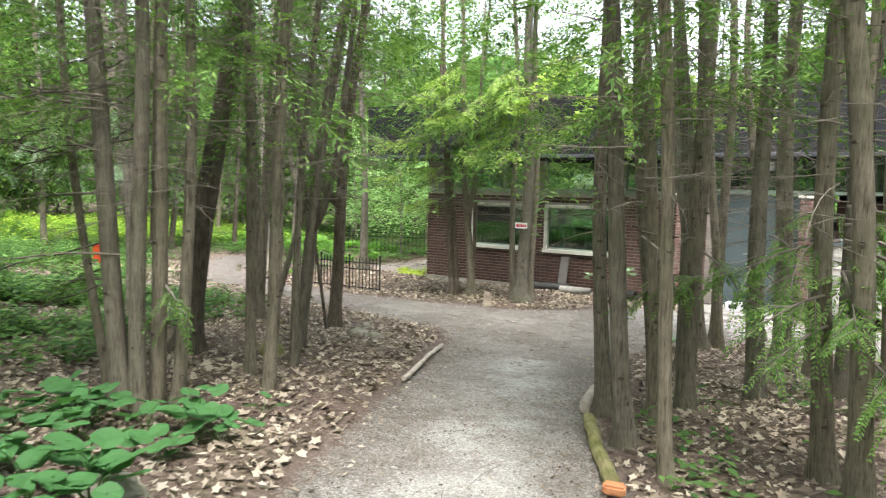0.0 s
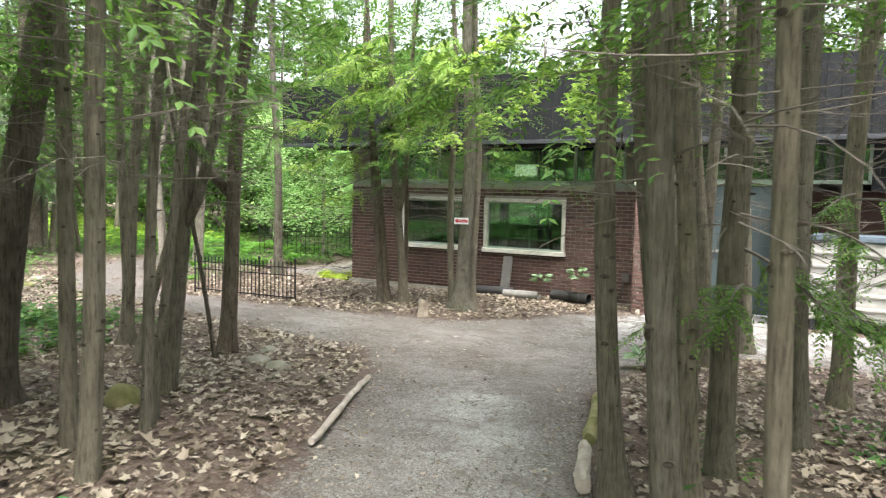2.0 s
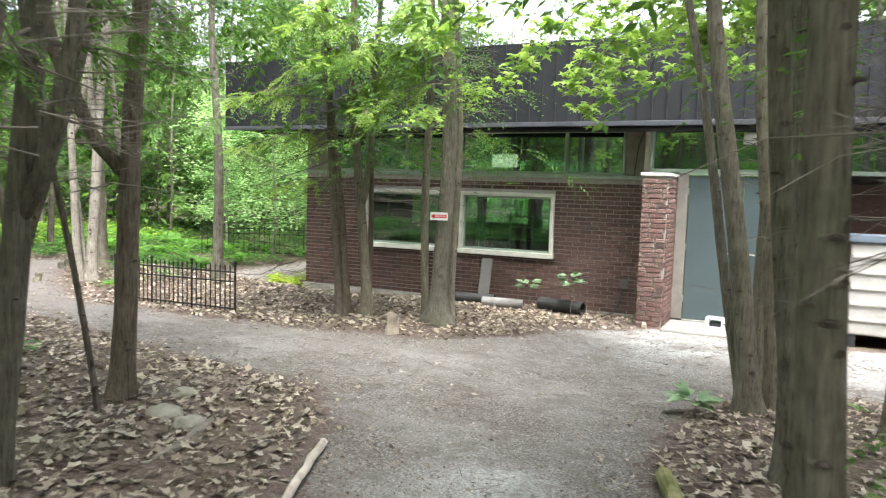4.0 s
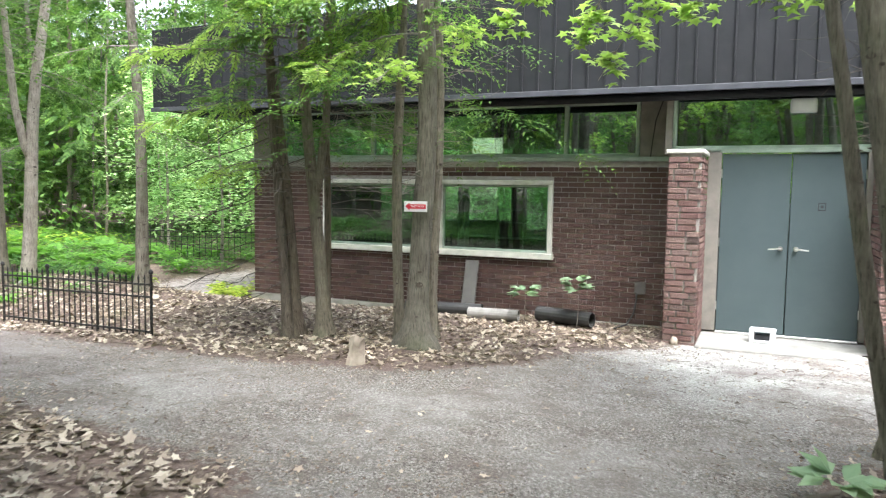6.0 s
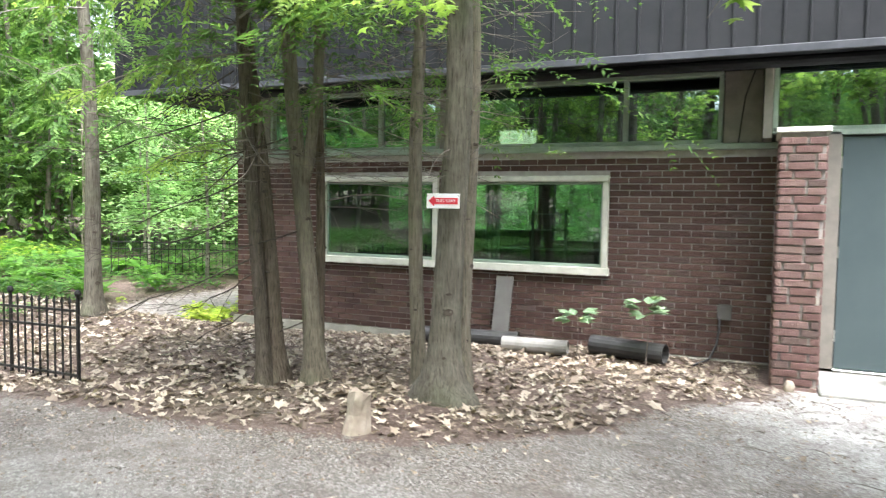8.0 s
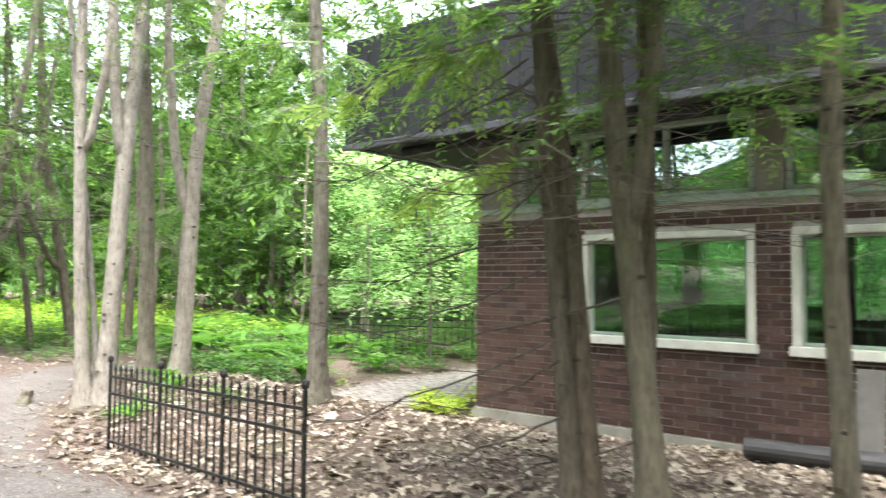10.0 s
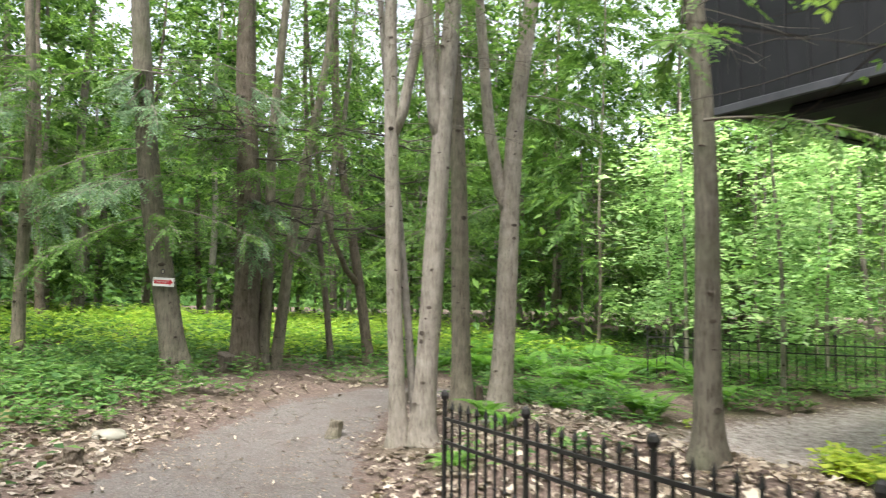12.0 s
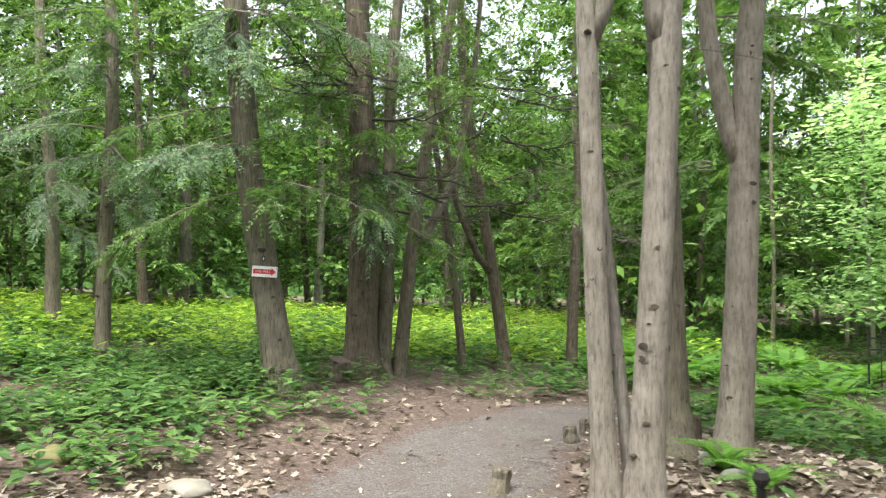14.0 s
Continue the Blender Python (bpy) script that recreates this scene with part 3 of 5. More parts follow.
part("housing", bevelled((0.27, 0.05, 0.16), 0.01, 2, (0.135, -0.0, 0.08)), M_PLASTIC, exit_light)
part("lens", bevelled((0.23, 0.01, 0.12), 0.004, 1, (0.135, -0.031, 0.08)), M_WHITE, exit_light)

crate = thing("plastic_crate", pose(-3.30, 13.78, -1.284, 0, 0, -4), "upturned white plastic crate on the concrete slab", "crate")
part("tray", bevelled((0.27, 0.2, 0.025), 0.008, 2, (0.13, 0.1, 0.135)), M_PLASTIC, crate)
for x0, x1 in ((0.0, 0.05), (0.21, 0.26)):
    for yy in (0.015, 0.185):
        part("leg", bevelled((x1 - x0, 0.03, 0.125), 0.006, 1, ((x0 + x1) / 2, yy, 0.0625)), M_PLASTIC, crate)
for yy in (0.015, 0.185):
    part("rail", bevelled((0.16, 0.025, 0.03), 0.005, 1, (0.13, yy, 0.018)), M_PLASTIC, crate)
part("insert", bevelled((0.15, 0.14, 0.06), 0.008, 1, (0.13, 0.1, 0.06)), M_FURN, crate, "dark box inside the crate")


M_BINLID = plain("blue_lid_plastic", (0.12, 0.15, 0.19), (0.17, 0.21, 0.25), 0.5, 5, bump=0.05)
M_BIN = plain("pale_grey_painted_metal", (0.38, 0.37, 0.34), (0.50, 0.49, 0.46), 0.5, 4, bump=0.1)


def storage_bin(x, y, w, label):
    """A pale ribbed container on short skids under an overhanging lid."""
    b = thing("storage_bin", pose(x, y, ground_z(x + w / 2, y)), label, "container", "containers beyond the doors")
    part("body", bevelled((w, 0.7, 1.16), 0.02, 2, (w / 2, 0.35, 0.74)), M_BIN, b)
    for k in range(5):
        part("rib", bevelled((w - 0.06, 0.025, 0.05), 0.008, 1, (w / 2, -0.01, 0.36 + 0.2 * k)), M_BIN, b)
    part("lid", bevelled((w + 0.06, 0.78, 0.09), 0.02, 2, (w / 2, 0.35, 1.37)), M_BINLID, b, "dull blue plastic lid")
    for k in (0.08, w - 0.08):
        part("skid", bevelled((0.09, 0.66, 0.2), 0.01, 1, (k, 0.35, 0.07)), M_FURN, b)
    part("handle", Shape().tube([(w * 0.8, -0.03, 0.85), (w * 0.8, -0.06, 0.87), (w * 0.8, -0.06, 1.03), (w * 0.8, -0.03, 1.05)], [0.012] * 4, 8), M_FURN, b)


storage_bin(-1.62, 13.75, 1.05, "pale ribbed storage bin with a dull blue lid beside the pillar")
storage_bin(-0.47, 13.6, 1.2, "pale ribbed storage bin with a dull blue lid on the drive")


# ---------------------------------------------------------------- inside the building
def room():
    t = thing("work_table", pose(-7.3, 17.6, -1.24), "dark work table inside the room", "table")
    part("tabletop", bevelled((1.8, 0.7, 0.05), 0.008, 1, (0, 0, 0.74)), M_FURN, t)
    for x in (-0.82, 0.82):
        for y in (-0.28, 0.28):
            part("leg", bevelled((0.05, 0.05, 0.715), 0.005, 1, (x, y, 0.357)), M_FURN, t)
    s = thing("display_stand", pose(-6.95, 15.75, -1.24), "pale open display stand behind the window glass", "stand")
    for x in (0.0, 0.42):
        part("upright", bevelled((0.03, 0.03, 1.35), 0.004, 1, (x, 0, 0.675)), M_TRIM, s)
    for z in (0.86, 1.1, 1.3):
        part("shelf", bevelled((0.44, 0.22, 0.02), 0.004, 1, (0.21, 0.06, z)), M_TRIM, s)
    c = thing("curtain", pose(-7.34, 15.1, -0.6), "narrow pale green curtain beside the window", "curtain")
    sh = Shape()
    pts = [(0.012 * k, 0.02 * math.sin(k * 1.3), 0) for k in range(16)]
    for (a, b, _), (e, f, _) in zip(pts, pts[1:]):
        sh.add([(a, b, 0), (e, f, 0), (e, f, 1.05), (a, b, 1.05), (a, b + 0.006, 0), (e, f + 0.006, 0), (e, f + 0.006, 1.05), (a, b + 0.006, 1.05)], [(0, 1, 2, 3), (7, 6, 5, 4)])
    part("cloth", sh, M_GREENTRIM, c)
    for x in (-9.9, -9.3):
        b = thing("storage_box", pose(x, 19.6, -1.24), "dark storage cabinet against the far windows", "cabinet")
        part("body", bevelled((0.5, 0.4, 0.95), 0.01, 1, (0, 0, 0.475)), M_FURN, b)
        part("door", bevelled((0.46, 0.02, 0.88), 0.006, 1, (0, -0.212, 0.47)), M_FURN, b)
    l = thing("hanging_light", pose(-7.52, 16.8, 1.1), "warm lit rectangular light box hanging in the room", "lamp")
    part("frame", bevelled((0.58, 0.08, 0.30), 0.006, 1, (0, 0.04, 0)), M_TRIM, l)
    for x in (-0.2, 0.2):
        part("rod", Shape().tube([(x, 0.04, 0.14), (x, 0.04, 0.445)], [0.008, 0.008], 6), M_FURN, l)
    n = Nodes("lit_diffuser")
    n.b.inputs["Emission Color"].default_value = (1.0, 0.82, 0.5, 1)
    n.b.inputs["Emission Strength"].default_value = 0.8
    part("diffuser", bevelled((0.53, 0.02, 0.25), 0.004, 1, (0, -0.008, 0)), n.m, l)


room()

# ---------------------------------------------------------------- trees
def sprig(s, p, d, length, rng, leaf, width, step=0.05, droop=0.35):
    """A flat drooping spray: leaves in pairs along a thin curved line."""
    n = max(3, int(length / step))
    d = d.normalized()
    side = d.cross(Vector((0, 0, 1)))
    side = side.normalized() if side.length > 0.01 else Vector((1, 0, 0))
    up = side.cross(d).normalized()
    up = (up + side * rng.uniform(-0.6, 0.6)).normalized()
    side = d.cross(up).normalized()
    for k in range(n):
        f = (k + 1) / n
        q = p + d * length * f - Vector((0, 0, droop * length * f * f))
        for sgn in (-1, 1):
            w = leaf * (1.15 - 0.6 * f) * rng.uniform(0.75, 1.25)
            out = d * rng.uniform(0.5, 1.0) + side * sgn * rng.uniform(0.6, 1.0) - Vector((0, 0, rng.uniform(0.0, 0.5)))
            s.leaf(q, out, up + side * rng.uniform(-0.4, 0.4), w, width * rng.uniform(0.8, 1.2))


def crown_mesh(name, seed, z0, z1, reach, branches, sprigs, leaf, width, material, spread_leaves=False):
    """A see-through crown: limbs round the stem, each with several sprays of small leaves, longest low down."""
    rng = random.Random(seed)
    s = Shape()
    for b in range(branches):
        f = (b + rng.random()) / branches
        z = z0 + (z1 - z0) * f
        a = rng.uniform(0, 2 * math.pi)
        ln = reach * (1.05 - 0.75 * f) * rng.uniform(0.55, 1.15)
        d = Vector((math.cos(a), math.sin(a), rng.uniform(-0.15, 0.35)))
        for k in range(sprigs):
            g = rng.uniform(0.25, 1.0)
            p = Vector((0, 0, z)) + d * ln * g - Vector((0, 0, 0.28 * ln * g * g))
            e = Vector((d.x, d.y, 0)) + Vector((rng.uniform(-1, 1), rng.uniform(-1, 1), rng.uniform(-0.6, 0.35)))
            if spread_leaves:
                for _ in range(7):
                    q = p + Vector((rng.gauss(0, 0.22), rng.gauss(0, 0.22), rng.gauss(0, 0.12)))
                    s.leaf(q, Vector((rng.uniform(-1, 1), rng.uniform(-1, 1), rng.uniform(-0.6, 0.2))), Vector((rng.uniform(-0.5, 0.5), rng.uniform(-0.5, 0.5), 1)), leaf * rng.uniform(0.6, 1.2), width * rng.uniform(0.7, 1.2))
            else:
                sprig(s, p, e, rng.uniform(0.28, 0.5), rng, leaf, width)
    return s.done(name, material)


def limbs_mesh(name, seed, z0, z1, reach, count, bare):
    """Thin living or dead limbs with side twigs, starting near the stem."""
    rng = random.Random(seed)
    s = Shape()
    for b in range(count):
        z = rng.uniform(z0, z1)
        a = rng.uniform(0, 2 * math.pi)
        ln = reach * rng.uniform(0.35, 1.0)
        d = Vector((math.cos(a), math.sin(a), rng.uniform(-0.25, 0.3)))
        bend = Vector((rng.uniform(-0.3, 0.3), rng.uniform(-0.3, 0.3), rng.uniform(-0.35, 0.25)))
        pts = [Vector((0, 0, z)) + d * ln * f + bend * ln * f * f for f in (0, 0.25, 0.5, 0.75, 1)]
        r = 0.0018 + 0.0028 * ln * rng.uniform(0.6, 1.3)
        s.tube(pts, [r * 1.3, r, r * 0.8, r * 0.55, r * 0.2], 4, False)
        for _ in range(4 if bare else 1):
            f = rng.uniform(0.3, 0.9)
            p = Vector((0, 0, z)) + d * ln * f + bend * ln * f * f
            e = d + Vector((rng.uniform(-1, 1), rng.uniform(-1, 1), rng.uniform(-0.5, 0.5)))
            l2 = ln * rng.uniform(0.2, 0.45)
            s.tube([p, p + e * l2 * 0.5, p + e * l2 + Vector((0, 0, rng.uniform(-0.1, 0.1)))], [r * 0.5, r * 0.38, r * 0.15], 3, False)
    return s.done(name, M_TWIG)


CEDAR_CROWNS = [crown_mesh("crown", 11 + k, 2.1, 8.5, 1.6, 40, 10, 0.075, 0.02, M_CEDAR) for k in range(4)]
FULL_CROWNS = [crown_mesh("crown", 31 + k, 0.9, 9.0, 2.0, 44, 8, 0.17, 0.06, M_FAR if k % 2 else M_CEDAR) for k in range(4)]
MAPLE_CROWNS = [crown_mesh("crown", 51 + k, 2.6, 8.0, 2.6, 34, 9, 0.15, 0.13, M_MAPLE, True) for k in range(2)]
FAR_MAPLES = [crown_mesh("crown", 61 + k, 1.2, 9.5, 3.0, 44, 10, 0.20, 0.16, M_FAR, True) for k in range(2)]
DEAD = [limbs_mesh("dead_wood", 71 + k, 1.35, 3.9, 0.78, 60, True) for k in range(4)]
DEAD_LONG = [limbs_mesh("dead_wood", 81 + k, 1.3, 3.6, 1.0, 46, True) for k in range(2)]


def knot(s, c, rr, a, rng):
    """A swollen collar round the short dark stub of a lost limb, wider than high."""
    d = Vector((math.cos(a), math.sin(a), 0.0))
    u = Vector((-d.y, d.x, 0.0))
    w = min(0.042, (0.13 * rr + 0.006) * rng.uniform(0.6, 1.8))
    h = w * rng.uniform(0.35, 0.75)
    out = rr * 0.93
    stub = rng.uniform(0.001, 0.008) if rng.random() < 0.8 else 0.03
    rings = ((1.7, out - 0.004), (1.0, out + 0.005), (0.7, out + 0.004), (0.4, out + stub))
    vs = []
    for g, reach in rings:
        for j in range(8):
            t = 2 * math.pi * j / 8
            vs.append(c + d * reach + u * w * g * math.cos(t) + Vector((0, 0, h * g * math.sin(t) + (0.25 * h if g < 1 else 0))))
    base = len(s.v)
    s.v += [tuple(p) for p in vs]
    for k in range(3):
        for j in range(8):
            s.f.append((base + 8 * k + j, base + 8 * k + (j + 1) % 8, base + 8 * k + 8 + (j + 1) % 8, base + 8 * k + 8 + j))
            s.m.append(0 if k == 0 else 1)
    s.f.append(tuple(base + 24 + j for j in range(8)))
    s.m.append(1)


def trunk_mesh(r, lx, ly, height, seed, material, fork=None, sides=12, flare=0.55):
    """A tapered, slightly crooked stem with flared foot, ridged round its girth, and the knots of lost limbs."""
    rng = random.Random(seed)
    r *= 0.88
    s = Shape()
    n = 22
    pts, radii = [], []
    px, py = rng.uniform(0, 6), rng.uniform(0, 6)
    for k in range(n):
        f = k / (n - 1)
        z = height * f ** 2.2 - 0.10
        sway = 0.02 * min(z, 3)
        bow = z if z < 4 else 4 + (z - 4) * 0.6
        pts.append((lx * bow + sway * math.sin(z * 1.1 + px), ly * bow + sway * math.sin(z * 0.9 + py), z))
        radii.append(r * (1 - 0.75 * max(z, 0) / height) * (1 + flare * math.exp(-max(z, 0) / 0.14)))
    base = len(s.v)
    s.tube(pts, radii, sides, True)
    for k in range(n):
        for j in range(sides):
            i = base + k * sides + j
            c = Vector(pts[k])
            g = 1 + 0.06 * math.sin(j * 1.6 + seed + k * 0.15) + rng.uniform(-0.03, 0.03)
            if k < 9:
                g += 0.22 * math.sin(j * 4 * math.pi / sides * 1.0 + seed) * math.exp(-max(pts[k][2], 0) / 0.15)
            s.v[i] = tuple(c + (Vector(s.v[i]) - c) * g)

    def at(z):
        for a, b, ra, rb in zip(pts, pts[1:], radii, radii[1:]):
            if a[2] <= z <= b[2]:
                f = (z - a[2]) / (b[2] - a[2])
                return Vector(a).lerp(Vector(b), f), ra + (rb - ra) * f
        return Vector(pts[-1]), radii[-1]

    for _ in range(int((40 if material is M_BARK_PALE else 38) + r * 90)):
        z = 0.15 + 3.7 * rng.random()
        c, rr = at(z)
        a = rng.uniform(0, 2 * math.pi)
        knot(s, c, rr, a, rng)
    if fork:
        z, dx, dy, q = fork
        c, rr = at(z)
        s.tube([c, c + Vector((dx * 0.35, dy * 0.35, 0.22)), c + Vector((dx * 0.8, dy * 0.8, 0.8)), c + Vector((dx * 1.2, dy * 1.2, 2.0)), c + Vector((dx * 1.5, dy * 1.5, 4.0))], [rr * 0.75, q, q * 0.9, q * 0.75, q * 0.4], 9, True)
    return s.done("trunk", material, M_KNOT, smooth=True), at


TREES = [0]


def tree(x, y, r, lx, ly, material, label, crowns, dead, height=9.0, fork=None, lift=0.0, group="cedars along the path", scale=1.0, flare=0.55, bare=False):
    TREES[0] += 1
    k = TREES[0]
    rng = random.Random(100 + k)
    t = thing("tree", pose(x, y, ground_z(x, y)), label, "tree", group)
    me, at = trunk_mesh(r, lx, ly, height, k, material, fork, 16, flare)
    ob = new("trunk", me)
    ob.parent = t
    shear = Matrix(((1, 0, lx * 0.85, 0), (0, 1, ly * 0.85, 0), (0, 0, 1, 0), (0, 0, 0, 1)))
    turn = pose(0, 0, lift, 0, 0, rng.uniform(0, 360))
    for name, pool in (("crown", None if bare else crowns), ("dead_wood", dead)):
        if pool:
            o = new(name, pool[k % len(pool)])
            o.parent = t
            tagged(o, kind="stuff")
            o.matrix_local = Matrix.Translation((lx * 3, ly * 3, 0)) @ turn @ Matrix.Diagonal((scale, scale, 1, 1))
    return t, at


def cedar(x, y, r, lx, ly, **more):
    return tree(x, y, r, lx, ly, M_BARK, "slender cedar with grey brown shredding bark and dead twigs", CEDAR_CROWNS, DEAD, **more)


def dark_cedar(x, y, r, lx, ly, **more):
    return tree(x, y, r, lx, ly, M_BARK_RED, "dark brown cedar stem with many bare dead twigs", CEDAR_CROWNS, DEAD_LONG, **more)


def pale_cedar(x, y, r, lx, ly, **more):
    return tree(x, y, r, lx, ly, M_BARK_PALE, "pale grey barked tree with dark knots", CEDAR_CROWNS, DEAD, **more)


# beside the first stretch of the path
cedar(-4.53, 2.87, 0.072, -0.061, -0.043)
cedar(-4.39, 2.90, 0.062, -0.005, -0.003)
cedar(-4.43, 3.06, 0.060, 0.035, 0.025)
cedar(-4.33, 3.16, 0.048, 0.038, 0.027)
cedar(-4.93, 3.01, 0.038, -0.107, -0.076)
dark_cedar(-5.97, 4.40, 0.135, 0.102, 0.072)
pale_cedar(-7.45, 4.74, 0.090, -0.013, -0.009)
cedar(-4.69, 4.10, 0.050, -0.010, -0.007)
cedar(-4.21, 3.87, 0.058, 0.050, 0.036)
cedar(-5.44, 5.34, 0.072, 0.104, 0.074, fork=(1.2, 0.35, 0.1, 0.04))
# crowns with scale and lift: widened above the view to shade the path
dark_cedar(-6.23, 6.69, 0.085, 0.059, 0.042, fork=(1.5, -0.5, -0.3, 0.045), scale=1.7, lift=1.5)
cedar(-7.22, 6.33, 0.072, 0.066, 0.047, scale=1.8, lift=1.5)
cedar(-4.91, 4.79, 0.036, 0.119, 0.063)
cedar(-7.42, 6.53, 0.054, -0.029, -0.015, scale=1.8, lift=1.5)
cedar(-6.52, 5.91, 0.040, 0.147, 0.194, bare=True)
dark_cedar(-6.05, 6.38, 0.022, -0.089, -0.096, bare=True, flare=0.2)
cedar(-4.78, 4.66, 0.040, 0.027, 0.034, bare=True)
cedar(-7.56, 6.60, 0.050, 0.035, 0.047, bare=True)
tree(-2.09, 5.36, 0.066, -0.046, -0.032, M_BARK, "slender cedar with grey brown shredding bark and dead twigs", CEDAR_CROWNS, None)
cedar(-1.64, 4.62, 0.070, -0.075, -0.045)
cedar(-1.75, 5.50, 0.060, -0.047, -0.034)
cedar(-1.22, 4.15, 0.048, -0.055, -0.035)
cedar(-1.67, 6.01, 0.088, -0.009, -0.006)
cedar(-1.34, 6.99, 0.088, -0.034, -0.024)
cedar(-1.51, 9.11, 0.115, -0.021, -0.015, bare=True)
cedar(-2.46, 9.95, 0.080, 0.000, 0.000, bare=True)
cedar(-0.52, 4.85, 0.068, -0.040, -0.029)
cedar(-0.30, 4.48, 0.074, -0.060, -0.043)
cedar(-1.11, 8.54, 0.100, 0.010, 0.000, bare=True)
tree(-2.14, 6.63, 0.058, -0.081, -0.043, M_BARK, "slender cedar with grey brown shredding bark and dead twigs", CEDAR_CROWNS, None, lift=1.5)
tree(-2.18, 7.68, 0.090, -0.042, -0.022, M_BARK, "slender cedar with grey brown shredding bark and dead twigs", CEDAR_CROWNS, None, lift=2.0)
cedar(-2.10, 10.75, 0.075, -0.066, -0.035, bare=True)
rng = random.Random(64)
for k in range(17):
    x, y = -1.9 + 0.27 * k + rng.uniform(-0.2, 0.2), 8.6 + rng.uniform(-1.6, 3.0) - 0.10 * k
    if trodden(x, y) < 0.1 and math.hypot(x + 1.5, y - 9.1) > 0.5 and math.hypot(x + 2.2, y - 7.7) > 0.5:
        cedar(x, y, rng.uniform(0.05, 0.11), rng.uniform(-0.05, 0.04), rng.uniform(-0.03, 0.03), lift=2.2, bare=y > 7.6)
# before the building
STEM = "smooth grey brown cedar stem before the doors"
tree(-2.48, 9.30, 0.088, -0.120, 0.008, M_BARK, STEM, CEDAR_CROWNS, None, lift=1.6)
tree(-2.53, 9.46, 0.050, -0.195, 0.015, M_BARK, STEM, None, None, flare=0.2)
tree(-2.33, 9.60, 0.066, -0.069, 0.008, M_BARK, STEM, None, None)
dark_cedar(-7.62, 11.30, 0.058, -0.070, -0.010, flare=0.8)
dark_cedar(-7.60, 11.42, 0.072, -0.105, 0.010, flare=0.8)
cedar(-7.31, 11.50, 0.078, -0.085, 0.005, flare=0.7, fork=(1.4, 0.14, 0.06, 0.045))
dark_cedar(-7.50, 11.80, 0.048, 0.020, 0.012, flare=0.6)
sign_tree = cedar(-6.25, 11.47, 0.128, 0.014, 0.008, flare=1.1)
cedar(-6.55, 11.72, 0.064, -0.020, -0.010)
cedar(-6.30, 11.90, 0.080, 0.004, 0.003, flare=0.9)
cedar(-11.11, 12.74, 0.100, -0.014, -0.013, flare=0.7, lift=1.6)
# round the bend
pale_cedar(-12.90, 11.41, 0.076, -0.020, -0.028, fork=(2.35, 0.14, 0.2, 0.045), lift=1.5)
pale_cedar(-12.81, 11.56, 0.102, 0.038, 0.049, fork=(2.3, -0.07, -0.12, 0.06), lift=1.5)
pale_cedar(-12.87, 11.54, 0.038, -0.052, -0.070, flare=0.1, lift=1.5, bare=True)
cedar(-13.50, 12.36, 0.100, -0.020, -0.030, lift=1.2, flare=1.0)
pale_cedar(-13.31, 12.63, 0.112, 0.050, 0.052, fork=(1.75, -0.13, -0.2, 0.06), lift=1.5)
turn_tree = cedar(-16.60, 10.47, 0.172, -0.058, -0.135, flare=0.8)
dark_cedar(-17.22, 11.40, 0.205, -0.002, -0.004)
cedar(-17.20, 11.62, 0.090, 0.016, 0.039)
cedar(-17.2, 11.80, 0.085, 0.049, 0.116, fork=(1.4, -0.2, 0.7, 0.05))
dark_cedar(-17.5, 12.70, 0.052, -0.041, -0.096)
dark_cedar(-17.92, 13.48, 0.092, -0.053, -0.125, fork=(1.2, 0.2, -0.7, 0.045))
dark_cedar(-17.56, 14.2, 0.080, 0.014, 0.032)
cedar(-18.05, 8.9, 0.090, -0.004, -0.010)
cedar(-21.09, 8.15, 0.110, -0.024, -0.057)


# ---------------------------------------------------------------- the wood beyond
def clear_of(x, y):
    """Whether a tree may stand here: off the paths, the clearing and the building."""
    if -13.5 < x < 10 and 13.0 < y < 23:
        return False
    if -18 < x < -6.5 and 14 < y < 33:
        return False
    if trodden(x, y) > 0 or (-11 < x < 0 and 6.5 < y < 14):
        return False
    if -3 < x < 4 and 5 < y < 14:
        return False
    return not (-3.8 < x + 0.62 * y - 0.3 < 2.6 and -6 < y < 8)


def wood():
    rng = random.Random(42)
    bases = []
    for k, (r, kind) in enumerate(((0.09, 0), (0.12, 1), (0.15, 0), (0.10, 1), (0.08, 0), (0.11, 2), (0.13, 1), (0.10, 2), (0.04, 0), (0.05, 1), (0.035, 0))):
        mat = (M_BARK, M_BARK_RED, M_BARK_PALE)[kind]
        crowns = FAR_MAPLES if kind == 2 else FULL_CROWNS
        bases.append(tree(-30 - k, 30, r, rng.uniform(-0.05, 0.05), rng.uniform(-0.05, 0.05), mat, "woodland tree with a leafy crown among many others", crowns, DEAD if kind != 2 else None,
                          10.5, group="trees of the wood")[0])
    spots = []
    tries = 0
    while len(spots) < 270 and tries < 9000:
        tries += 1
        x, y = rng.uniform(-46, 16), rng.uniform(-8, 44)
        near = min(math.hypot(x + 4.5, y - 8), math.hypot(x + 12, y - 10))
        if near < 6.5 or (len(spots) % 11 in (5, 7) and near < 11) or min(math.hypot(x + 0.5 * j, y - 0.85 * j) for j in range(8)) < 4.2 or not clear_of(x, y) or (-16.6 < x < -11 and 9 < y < 17):
            continue
        if x > -7 and y > 20 and rng.random() < 0.65:
            continue
        if near > 26 and rng.random() < 0.55:
            continue
        if any(math.hypot(x - a, y - b) < 1.05 for a, b in spots):
            continue
        if -24.5 < x < -15 and 5 < y < 16.5:
            continue
        spots.append((x, y))
    for k, (x, y) in enumerate(spots):
        m = pose(x, y, ground_z(x, y), 0, 0, rng.uniform(0, 360))
